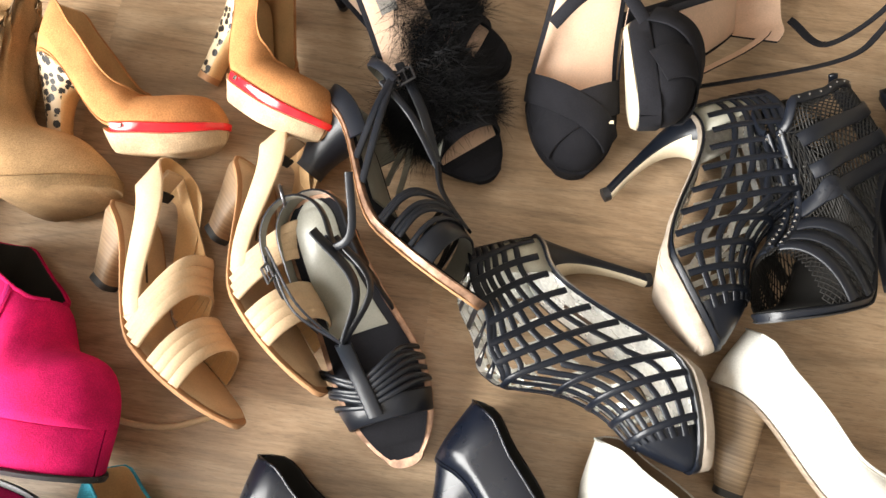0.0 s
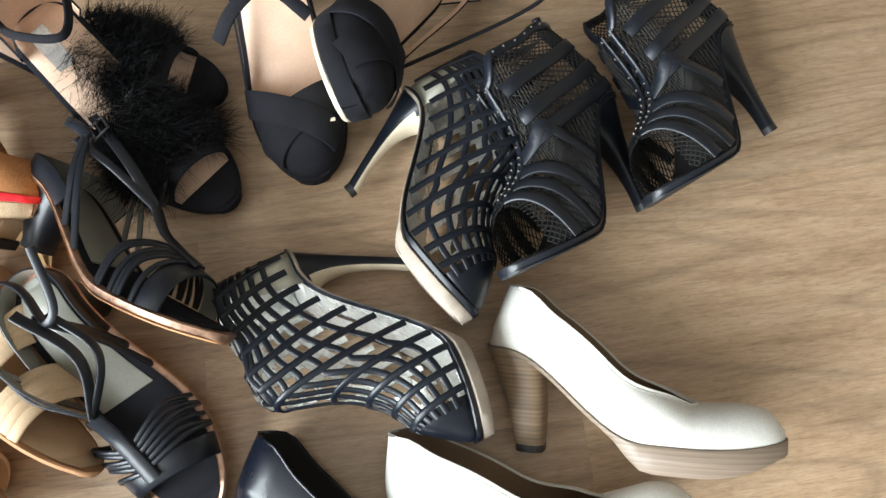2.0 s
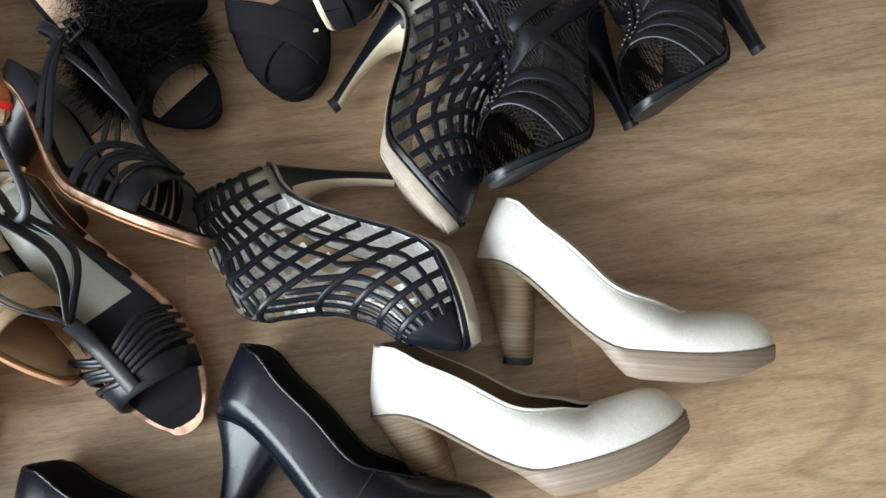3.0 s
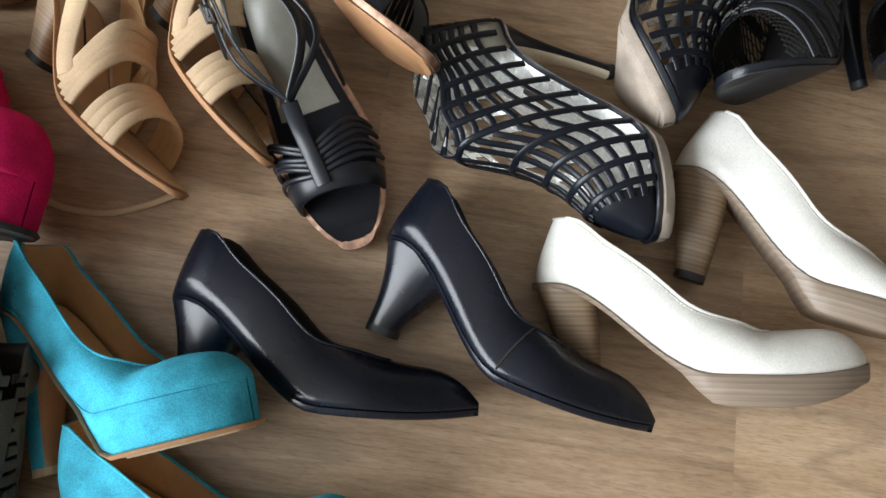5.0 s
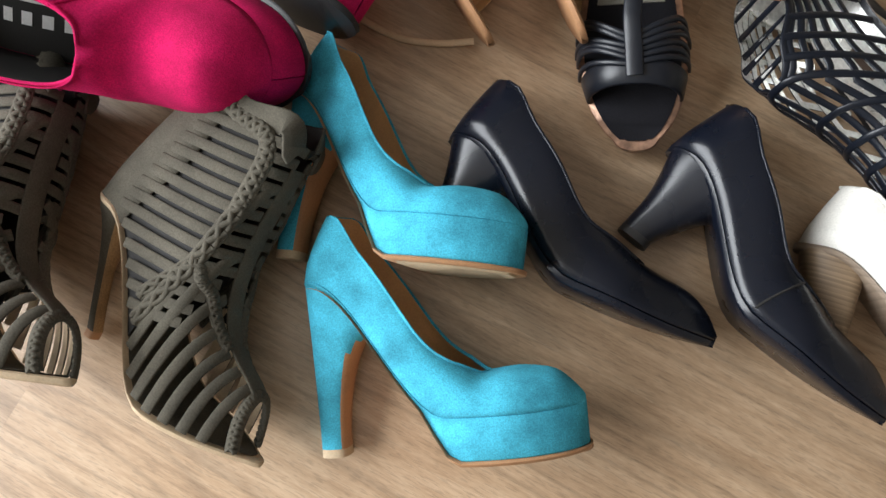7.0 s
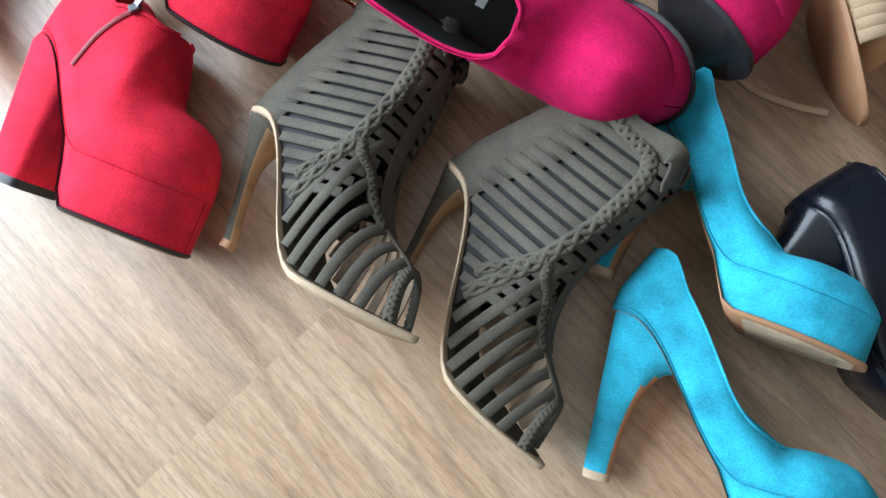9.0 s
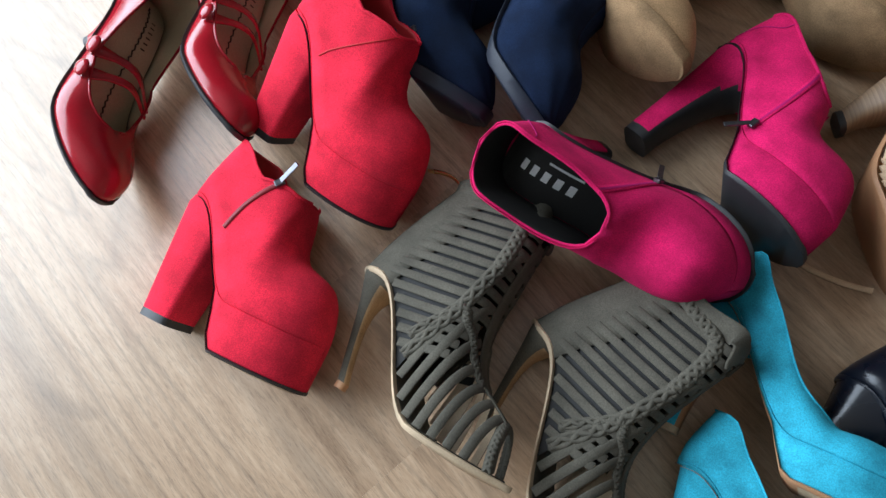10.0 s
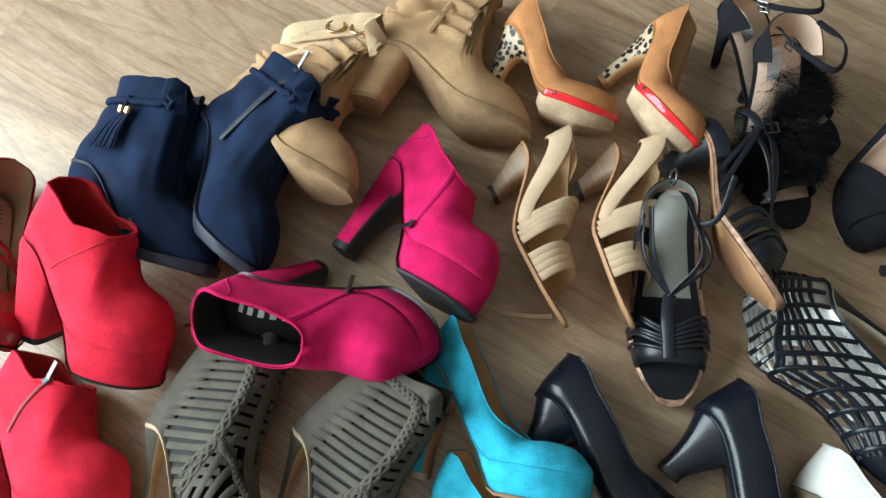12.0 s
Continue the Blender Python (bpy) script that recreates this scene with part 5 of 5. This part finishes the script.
# ---- black mesh peep-toe boots ----
def mesh_boot(label, place, side_up, rest=True):
    f, r = FORMS["mesh"], root_of("ankle_boot", label, "boot", "black mesh boots")
    sole(f, r, [("outsole", 0, 0.2, BLACK_RUBBER, 0.001), ("platform", 0.2, 1.0, SATIN_BLACK, 0.0012)])
    insole(f, r, BLACK_LINING)
    heel(f, r, GLOSS_BLACK, BLACK_RUBBER, top_len=0.048, slim=2.2, n=2.8)
    verts, faces = [], []
    n, m = 60, 30
    for side in (1, -1):
        b = len(verts)
        for i in range(n + 1):
            s = 0.02 + 0.86 * i / n
            a1 = f.last_angle(s)
            for j in range(m + 1):
                verts.append(f.point(s, a1 * j / m, side))
        w = m + 1
        for i in range(1, n):
            for j in range(0, m - 1):
                if (i + j) % 2 == 0:
                    faces.append((b + i * w + j, b + (i + 1) * w + j + 1, b + i * w + j + 2, b + (i - 1) * w + j + 1))
    net = mesh_part("net", verts, faces, BLACK_LINING, r, smooth=False)
    wire = net.modifiers.new("wires", "WIREFRAME")
    wire.thickness, wire.use_even_offset = 0.0016, False
    tagged(net, kind="stuff")
    for side in (1, -1):
        for front, back, rise in ((0.51, 0.03, 0.056), (0.555, 0.03, 0.032), (0.60, 0.07, 0.010)):
            zf, zb = f.bed(front) + f.high(front) * 0.985 - 0.003, f.HH + rise
            side_strap(f, "band", [(back + (front - 0.012 - back) * i / 5, zb + (zf - zb) * i / 5) for i in range(6)], 0.0125, [SATIN_BLACK, BLACK_LINING], r, side, 0.0018, 6, 0.0008)
        for s, foot in ((0.655, 0.41), (0.725, 0.53), (0.79, 0.64), (0.85, 0.75)):
            strap(f, "band", [(s, side * 0.06), (s - (s - foot) * 0.35, side * 0.4), (s - (s - foot) * 0.7, side * 0.72), (foot, side * 0.99)], 0.0118, [SATIN_BLACK, BLACK_LINING], r, 0.0018, 7, lift=0.0008)
        strap(f, "front_strip", [(f.st, side * 0.07), (0.58, side * 0.07), (0.7, side * 0.07), (0.85, side * 0.07)], 0.0065, [GLOSS_BLACK, BLACK_LINING], r, 0.002, 8, lift=0.0012)
        for k in range(11):
            s = f.st + 0.01 + 0.34 * k / 10
            p = f.skin(s, side * 0.07) + 0.0038 * f.out(s, side * 0.07)
            box_part("rivet", p, (0.003, 0.003, 0.003), STEEL, r, bevel=0.4)
        for k in range(8):
            s = 0.02 + 0.4 * k / 8
            p = f.point(s, f.last_angle(s) * 0.96, side) + 0.0025 * f.out(max(0.05, s), side * 0.4)
            box_part("rivet", p, (0.0026, 0.0026, 0.0026), STEEL, r, bevel=0.4)
    edge_band(f, "topline_binding", 0.003, 0.008, [GLOSS_BLACK, BLACK_LINING], r, 0.002)
    line = [f.point(0.004, f.last_angle(0.004) * q, 1) for q in np.linspace(0.02, 1, 12)]
    ribbon("back_strip", line, [np.array((-1.0, 0, 0))] * 12, 0.014, 0.002, GLOSS_BLACK, r)
    top = f.point(0.0, f.last_angle(0.0), 1)
    tube("zip_pull", smooth_path([top, top + np.array((-0.004, 0, 0.008)), top + np.array((0.0, 0.004, 0.016))], 5), 0.004, GLOSS_BLACK, r, flat=0.5)
    return set_down(r, place, rest)


# ---- black suede crossed sandals ----
def crossed_sandal(label, place, loose, rest=True):
    f, r = FORMS["cross"], root_of("sandal", label, "shoe", "black suede sandals")
    sole(f, r, [("outsole", 0, 0.22, CREAM, -0.002), ("platform", 0.22, 1.0, BLACK_SUEDE, 0.0008)])
    insole(f, r, NUDE)
    heel(f, r, BLACK_SUEDE, BLACK_RUBBER, top_len=0.05, slim=1.9, n=2.8)
    verts, faces = [], []
    rows = 14
    for side in (1, -1):
        b = len(verts)
        for i in range(21):
            for j in range(rows + 1):
                q = j / rows
                s0 = 0.57 + 0.19 * q ** 1.3
                s = s0 + (1 - s0) * (i / 20)
                verts.append(f.point(s, math.pi / 2 * q, side))
        w = rows + 1
        for i in range(20):
            for j in range(rows):
                q4 = (b + i * w + j, b + (i + 1) * w + j, b + (i + 1) * w + j + 1, b + i * w + j + 1)
                faces.append(q4[::-1] if side > 0 else q4)
    solid(mesh_part("vamp", verts, faces, [BLACK_SUEDE, NUDE], r, keep=True), 0.002, inner=1)
    strap(f, "crossed_band", [(0.60, 0.99), (0.68, 0.5), (0.76, 0.0), (0.85, -0.5), (0.90, -0.98)], 0.030, BLACK_SUEDE, r, 0.0016, 8, lift=0.0004)
    strap(f, "crossed_band", [(0.60, -0.99), (0.68, -0.5), (0.76, 0.0), (0.83, 0.4), (0.87, 0.7)], 0.026, BLACK_SUEDE, r, 0.0016, 8, lift=0.0016)
    box_part("stitch_mark", f.skin(0.79, 0.45) + 0.003 * f.out(0.79, 0.45), (0.003, 0.008, 0.001), CREAM, r)
    for side in (1, -1):
        line = [f.point(s, 0.2, side) for s in np.linspace(0.14, 0.57, 14)]
        ribbon("side_rim", line, [np.array((0, side, 0.3))] * 14, 0.009, 0.0018, [BLACK_SUEDE, NUDE], r)
    pts, outs = round_heel(f, lambda s: 0.022, 0.2)
    ribbon("heel_cup", pts, outs, 0.046, 0.0018, [BLACK_SUEDE, NUDE], r)
    ank = f.point(0.06, angle_at(f, 0.06, 0.05), 1)
    far = f.point(0.06, angle_at(f, 0.06, 0.05), -1)
    if loose:
        loop = smooth_path([ank, ank + (0.02, 0.02, 0.03), ank + (0.03, -0.02, 0.075), ank + (0.0, -0.05, 0.085), ank + (-0.03, -0.055, 0.05), far], 8)
        ribbon("ankle_strap", loop, [np.array((0.1, 0.9, 0.3))] * len(loop), 0.009, 0.0018, BLACK_SUEDE, r)
        second = smooth_path([f.point(0.55, 0.25, 1), ank + (0.07, 0.012, 0.02), ank + (0.045, 0.0, 0.065), ank + (0.02, -0.03, 0.09)], 8)
        ribbon("ankle_strap", second, [np.array((0.1, 0.9, 0.3))] * len(second), 0.007, 0.0018, BLACK_SUEDE, r)
        buckle(r, ank + (0.045, 0.0, 0.085), (0.010, 0.016), np.eye(3), GUN)
    else:
        cross = smooth_path([ank, ank + (0.05, -0.004, 0.012), ank + (0.085, -0.045, 0.004), ank + (0.10, -0.062, -0.012)], 8)
        ribbon("ankle_strap", cross, [np.array((0.1, 0.2, 1))] * len(cross), 0.010, 0.0018, [BLACK_SUEDE, NUDE], r)
        other = smooth_path([far, far + (0.04, 0.004, 0.01), far + (0.09, 0.05, -0.01)], 8)
        ribbon("ankle_strap", other, [np.array((0.1, -0.2, 1))] * len(other), 0.010, 0.0018, [BLACK_SUEDE, NUDE], r)
    return set_down(r, place, rest)


# ---- feathered sandals ----
def feather_sandal(label, place, seed):
    f, r = FORMS["feather"], root_of("sandal", label, "shoe", "feathered sandals")
    sole(f, r, [("sole", 0, 1, BLACK_SUEDE, 0.0008)])
    insole(f, r, NUDE, s1=0.86)
    slab(f, r, BLACK_SUEDE, "toe_pad", lambda s: f.bed(s) + 0.0006, lambda s: f.bed(s) + 0.002, -0.001, 0.84, 0.995)
    heel(f, r, BLACK_SUEDE, BLACK_RUBBER, top_len=0.046, slim=3.0, n=2.6)
    strap(f, "toe_band", [(0.80, 0.99), (0.79, 0.5), (0.785, 0.0), (0.79, -0.5), (0.80, -0.99)], 0.016, BLACK_SUEDE, r, 0.002, 8)
    pts, outs = round_heel(f, lambda s: 0.020, 0.2)
    ribbon("heel_cup", pts, outs, 0.036, 0.0018, [BLACK_SUEDE, NUDE], r)
    a, b = f.point(0.07, angle_at(f, 0.07, 0.045), 1), f.point(0.07, angle_at(f, 0.07, 0.045), -1)
    line = smooth_path([a, a + (0.045, 0.0, 0.02), (a + b) / 2 + (0.075, 0, 0.024), b + (0.045, 0.0, 0.02), b], 8)
    ribbon("ankle_strap", line, [np.array((0.9, 0, 0.5))] * len(line), 0.006, 0.0018, BLACK_SUEDE, r)
    buckle(r, b + np.array((0.03, -0.003, 0.012)), (0.012, 0.012), np.array(((0.9, 0, 0.43), (-0.43, 0, 0.9), (0, -1, 0))), STEEL)
    bars(f, r, PRINT_SILVER, 0.10, [(0.03, 0.016)], -0.006, "silver_label")
    rng = random.Random(seed)
    verts, faces = [], []
    for k in range(19000):
        s, g = rng.gauss(0.62, 0.065), rng.uniform(-0.95, 0.95)
        s = min(0.78, max(0.48, s))
        p = f.skin(s, g) + np.array((0, 0, 0.002))
        o = f.out(s, g)
        d = o + np.array([rng.gauss(0, 0.75) for _ in range(3)])
        d = d / np.linalg.norm(d)
        length = rng.uniform(0.008, 0.026)
        bend = np.array([rng.gauss(0, 0.35) for _ in range(3)]) + np.array((0, 0, -0.25))
        side = np.cross(d, (rng.random(), rng.random(), rng.random()))
        side = side / (np.linalg.norm(side) + 1e-9)
        base = len(verts)
        for q in range(4):
            t = q / 3
            c = p + d * length * t + bend * length * t * t
            w = 0.00034 * (1 - 0.8 * t)
            verts += [c - side * w, c + side * w]
        faces += [(base + 2 * q, base + 2 * q + 1, base + 2 * q + 3, base + 2 * q + 2) for q in range(3)]
    me = bpy.data.meshes.new("feather_trim")
    me.from_pydata([tuple(v) for v in verts], [], faces)
    me.materials.append(FEATHER)
    puff = new("feather_trim", me)
    puff.parent = r
    tagged(puff, "fluffy black feather trim", kind="stuff")
    strap(f, "feather_band", [(0.64, 0.99), (0.63, 0.5), (0.625, 0.0), (0.63, -0.5), (0.64, -0.99)], 0.030, FEATHER, r, 0.004, 8)
    return set_down(r, place)


# ---- dark red patent shoes with button straps ----
def strap_shoe(label, place, double):
    f, r = FORMS["mary"], root_of("strap_shoe", label, "shoe", "dark red shoes")
    upper(f, r, PATENT, GOLD_LINING, rows=14)
    sole(f, r, [("sole", 0, 1, BLACK_RUBBER, 0.0012)])
    insole(f, r, GOLD_LINING)
    heel(f, r, PATENT, BLACK_RUBBER, top_len=0.05, slim=1.9, n=2.8)
    edge_band(f, "topline_binding", 0.0008, 0.0026, PATENT, r, 0.001)
    ends = []
    for k, s in enumerate((0.50, 0.40)):
        a = f.point(s, f.last_angle(s) * 0.6, -1) + np.array((0, -0.002, 0))
        b = f.point(0.52 - 0.02 * k, f.last_angle(0.52) * 0.6, 1) + np.array((0, 0.002, 0))
        m = (a + b) / 2 + np.array((0.0, 0, 0.018))
        line = smooth_path([b, m, a], 10)
        w = [0.0088 + 0.008 * max(0, i / (len(line) - 1) - 0.75) * 4 for i in range(len(line))]
        ribbon("strap", line, [np.array((0.15, -1.5 * (i / (len(line) - 1) * 2 - 1), 1.0)) for i in range(len(line))], w, 0.0024, [PATENT, GOLD_LINING], r)
        ends.append(a)
    for a in ends:
        ring, verts, faces = 14, [], []
        c = a + np.array((0, -0.002, 0.004))
        for q in range(5):
            t = q / 4 * math.pi / 2
            for i in range(ring):
                an = 2 * math.pi * i / ring
                verts.append(c + np.array((0.0088 * math.cos(t) * math.cos(an), -0.0045 * math.sin(t) - 0.001, 0.0088 * math.cos(t) * math.sin(an))))
        for q in range(4):
            for i in range(ring):
                faces.append((q * ring + i, q * ring + (i + 1) % ring, (q + 1) * ring + (i + 1) % ring, (q + 1) * ring + i))
        faces.append(tuple(range(ring)))
        mesh_part("button", verts, faces, PATENT, r)
    edge = []
    for i in range(60):
        s = 0.08 + 0.5 * i / 59
        edge.append(np.array((s * f.L, f.mid(s) + 0.006 + 0.0012 * math.sin(i * 2.1), f.bed(s) + 0.0022)))
    tube("scalloped_trim", edge, 0.0007, BLACK_LINING, r, 5)
    for k in range(6):
        bars(f, r, PRINT_DARK, 0.15 + 0.024 * k, [(0.0012, 0.005)], 0.014)
    return set_down(r, place)


STACK_SOLE = layered("layered_sole", (0.28, 0.215, 0.16), (0.17, 0.125, 0.09), 0.004)
TURQUOISE_DARK = leather("turquoise_seam", (0.02, 0.2, 0.26), 0.8)
MAGENTA_DARK = leather("magenta_seam", (0.4, 0.004, 0.12), 0.8)
PALE_GREY = leather("pale_grey_lining", (0.46, 0.45, 0.38), 0.4)
DULL_SOLE = leather("dull_sole", (0.36, 0.30, 0.245), 0.6, mottle=0.3)
RED_DARK = leather("red_zip", (0.22, 0.006, 0.012), 0.5)
PRINT_DARK = leather("dark_print", (0.05, 0.03, 0.02), 0.6)
PRINT_WHITE = leather("white_print", (0.7, 0.7, 0.7), 0.5)
PRINT_GOLD = leather("gold_print", (0.5, 0.38, 0.2), 0.4)
PRINT_SILVER = material("silver_print", (0.75, 0.75, 0.75), rough=0.2, metal=0.8)
GUN = material("gunmetal", (0.12, 0.12, 0.13), rough=0.3, metal=0.9)
NAVY_SOLE = leather("navy_sole", (0.018, 0.022, 0.035), 0.5)
TAN_TREAD = suede("tan_tread", (0.30, 0.19, 0.10), 0.3)
SUEDE_PALE = suede("pale_suede", (0.50, 0.36, 0.23), 0.3)
CREAM = leather("cream_edge", (0.66, 0.58, 0.44), 0.5)
FEATHER = material("black_feather", (0.010, 0.010, 0.011), rough=0.8, vary=0.2, bump=0, spec=0.12)


def spotted():
    """Cream with dark brown spots of uneven size."""
    m = leather("spotted_leather", (0.62, 0.48, 0.32), 0.4)
    t = m.node_tree
    b = t.nodes["Principled BSDF"]
    co, v, n, r, mix = (t.nodes.new(k) for k in ("ShaderNodeTexCoord", "ShaderNodeTexVoronoi", "ShaderNodeTexNoise", "ShaderNodeMapRange", "ShaderNodeMix"))
    v.inputs["Scale"].default_value, n.inputs["Scale"].default_value = 150, 260
    t.links.new(co.outputs["Object"], v.inputs["Vector"])
    t.links.new(co.outputs["Object"], n.inputs["Vector"])
    add = t.nodes.new("ShaderNodeMath")
    add.operation = "MULTIPLY_ADD"
    add.inputs[1].default_value = 0.5
    t.links.new(n.outputs[0], add.inputs[0])
    t.links.new(v.outputs["Distance"], add.inputs[2])
    r.inputs["From Min"].default_value, r.inputs["From Max"].default_value = 0.68, 0.76
    t.links.new(add.outputs[0], r.inputs["Value"])
    mix.data_type = "RGBA"
    mix.inputs["A"].default_value, mix.inputs["B"].default_value = (0.012, 0.009, 0.008, 1), (0.62, 0.48, 0.32, 1)
    t.links.new(r.outputs[0], mix.inputs["Factor"])
    t.links.new(mix.outputs["Result"], b.inputs["Base Color"])
    return m


SPOTTED = spotted()

# ---- the shoes, as they lie on the floor ----
white_pump("white leather pump lying on its side beside a cage boot", (0.3124, 0.1451, 0.0058, -77.4, -19.1, -23.0))
white_pump("white leather pump tipped over with its brown lining showing", (0.2190, 0.0440, 0.0071, -81.1, -17.3, -3.2))
black_pump("black leather pump lying on its side, heel clear of the floor", (0.0771, 0.1001, 0.0108, -80.5, -8.9, -23.2), True)
black_pump("black leather pump lying beside a turquoise platform pump", (-0.0655, 0.0458, 0.0200, -86.5, -5.5, -5.9), False)
turquoise_pump("turquoise suede platform pump leaning over its fellow", (-0.1520, -0.0110, 0.0085, -87.5, -24.8, 11.6))
turquoise_pump("turquoise suede platform pump lying flat on bare planks", (-0.0697, -0.1352, 0.0107, -82.1, -16.1, 22.2))
olive_boot("olive suede strappy stiletto boot beside a turquoise pump", (-0.2995, -0.1001, -0.0047, -75.8, -16.4, -15.2))
olive_boot("olive suede strappy stiletto boot beside a red boot", (-0.4105, -0.1653, 0.0230, -94.0, -22.8, 8.9))
magenta_boot("magenta suede platform boot showing its black inside", (-0.3431, 0.1565, 0.0116, 39.5, -16.5, -13.7), 1, marked=True)
magenta_boot("magenta suede platform boot lying with its black sole out", (-0.3245, 0.1877, 0.0171, -88.4, -20.2, -10.4), -1)
red_boot("bright red suede platform boot lying with its zip up", (-0.5622, -0.2249, 0.0185, -86.8, -10.6, 13.8), -1)
red_boot("bright red suede platform boot with an open top", (-0.6122, -0.0255, 0.0334, -59.3, -1.0, -0.4), 1)
navy_boot("navy suede ankle boot with a tassel and gold clips", (-0.6388, 0.0834, 0.0197, -79.6, -11.8, 3.5), True)
navy_boot("navy suede ankle boot lying with its long zip up", (-0.5598, 0.2032, 0.0174, -73.0, -18.2, -27.8), False)
tan_boot("tan suede slouch boot with a buckled pale cuff", (-0.5296, 0.2495, 0.0314, -96.3, -13.7, -6.4), True)
tan_boot("tan suede slouch boot lying with its worn sole out", (-0.3822, 0.3559, 0.0350, -93.3, -1.8, 7.7), False)
caramel_pump("caramel suede pump with red band and spotted heel", (-0.2466, 0.4337, 0.0253, -73.5, -5.4, -3.2))
caramel_pump("caramel suede pump with spotted heel beside a beige sandal", (-0.1200, 0.5235, 0.0065, -68.4, -19.8, -41.3))
beige_sandal("beige leather sandal with banded straps and stacked heel", (-0.2090, 0.3421, 0.0177, -76.8, -7.3, -45.3), True)
beige_sandal("beige leather sandal tucked beside a black strappy sandal", (-0.1114, 0.3902, 0.0068, -73.2, -11.5, -56.1), False)
t_strap_sandal("black strappy sandal with a grey heel pad", (0.0184, 0.3826, 0.0193, 15.5, 2.7, 285.6))
t_strap_sandal("black strappy sandal on its side, copper sole edge out", (-0.0262, 0.4308, 0.0076, -78.5, -15.5, -44.4))
cage_boot("black leather cage boot with silver lining on its side", (0.2904, 0.3575, 0.0045, 79.8, -14.4, -82.5))
cage_boot("black leather cage boot with a cream heel front", (0.2440, 0.4317, 0.0070, -83.6, -17.8, -70.6))
mesh_boot("black mesh peep-toe boot leaning beside a cage boot", (0.5338, 0.3056, 0.0030, 81.2, -27.2, -165.6), 1)
mesh_boot("black mesh peep-toe boot with riveted bands on bare planks", (0.6775, 0.3424, 0.0121, 84.9, -20.6, -163.1), 1)
crossed_sandal("black suede crossed sandal with a nude insole", (0.2528, 0.6084, 0.0030, -0.0, 1.0, 263.1), False)
crossed_sandal("black suede sandal tipped over with loose ankle straps", (0.2922, 0.5947, -0.0023, -72.5, -34.0, -100.0), True)
feather_sandal("black feathered stiletto sandal with a silver insole label", (0.0535, 0.577, 0.0, -0.5, -3.0, -59.0), 3)
feather_sandal("black feathered stiletto sandal behind its fellow", (0.003, 0.606, -0.002, 2.2, -6.0, -28.5), 5)
strap_shoe("dark red patent shoe with two button straps", (-0.8299, -0.0555, 0.0128, -71.9, -10.4, -35.7), True)
strap_shoe("dark red patent shoe leaning on a red boot", (-0.7746, 0.0363, 0.0012, -71.1, -18.8, -26.8), False)
lay_planks()
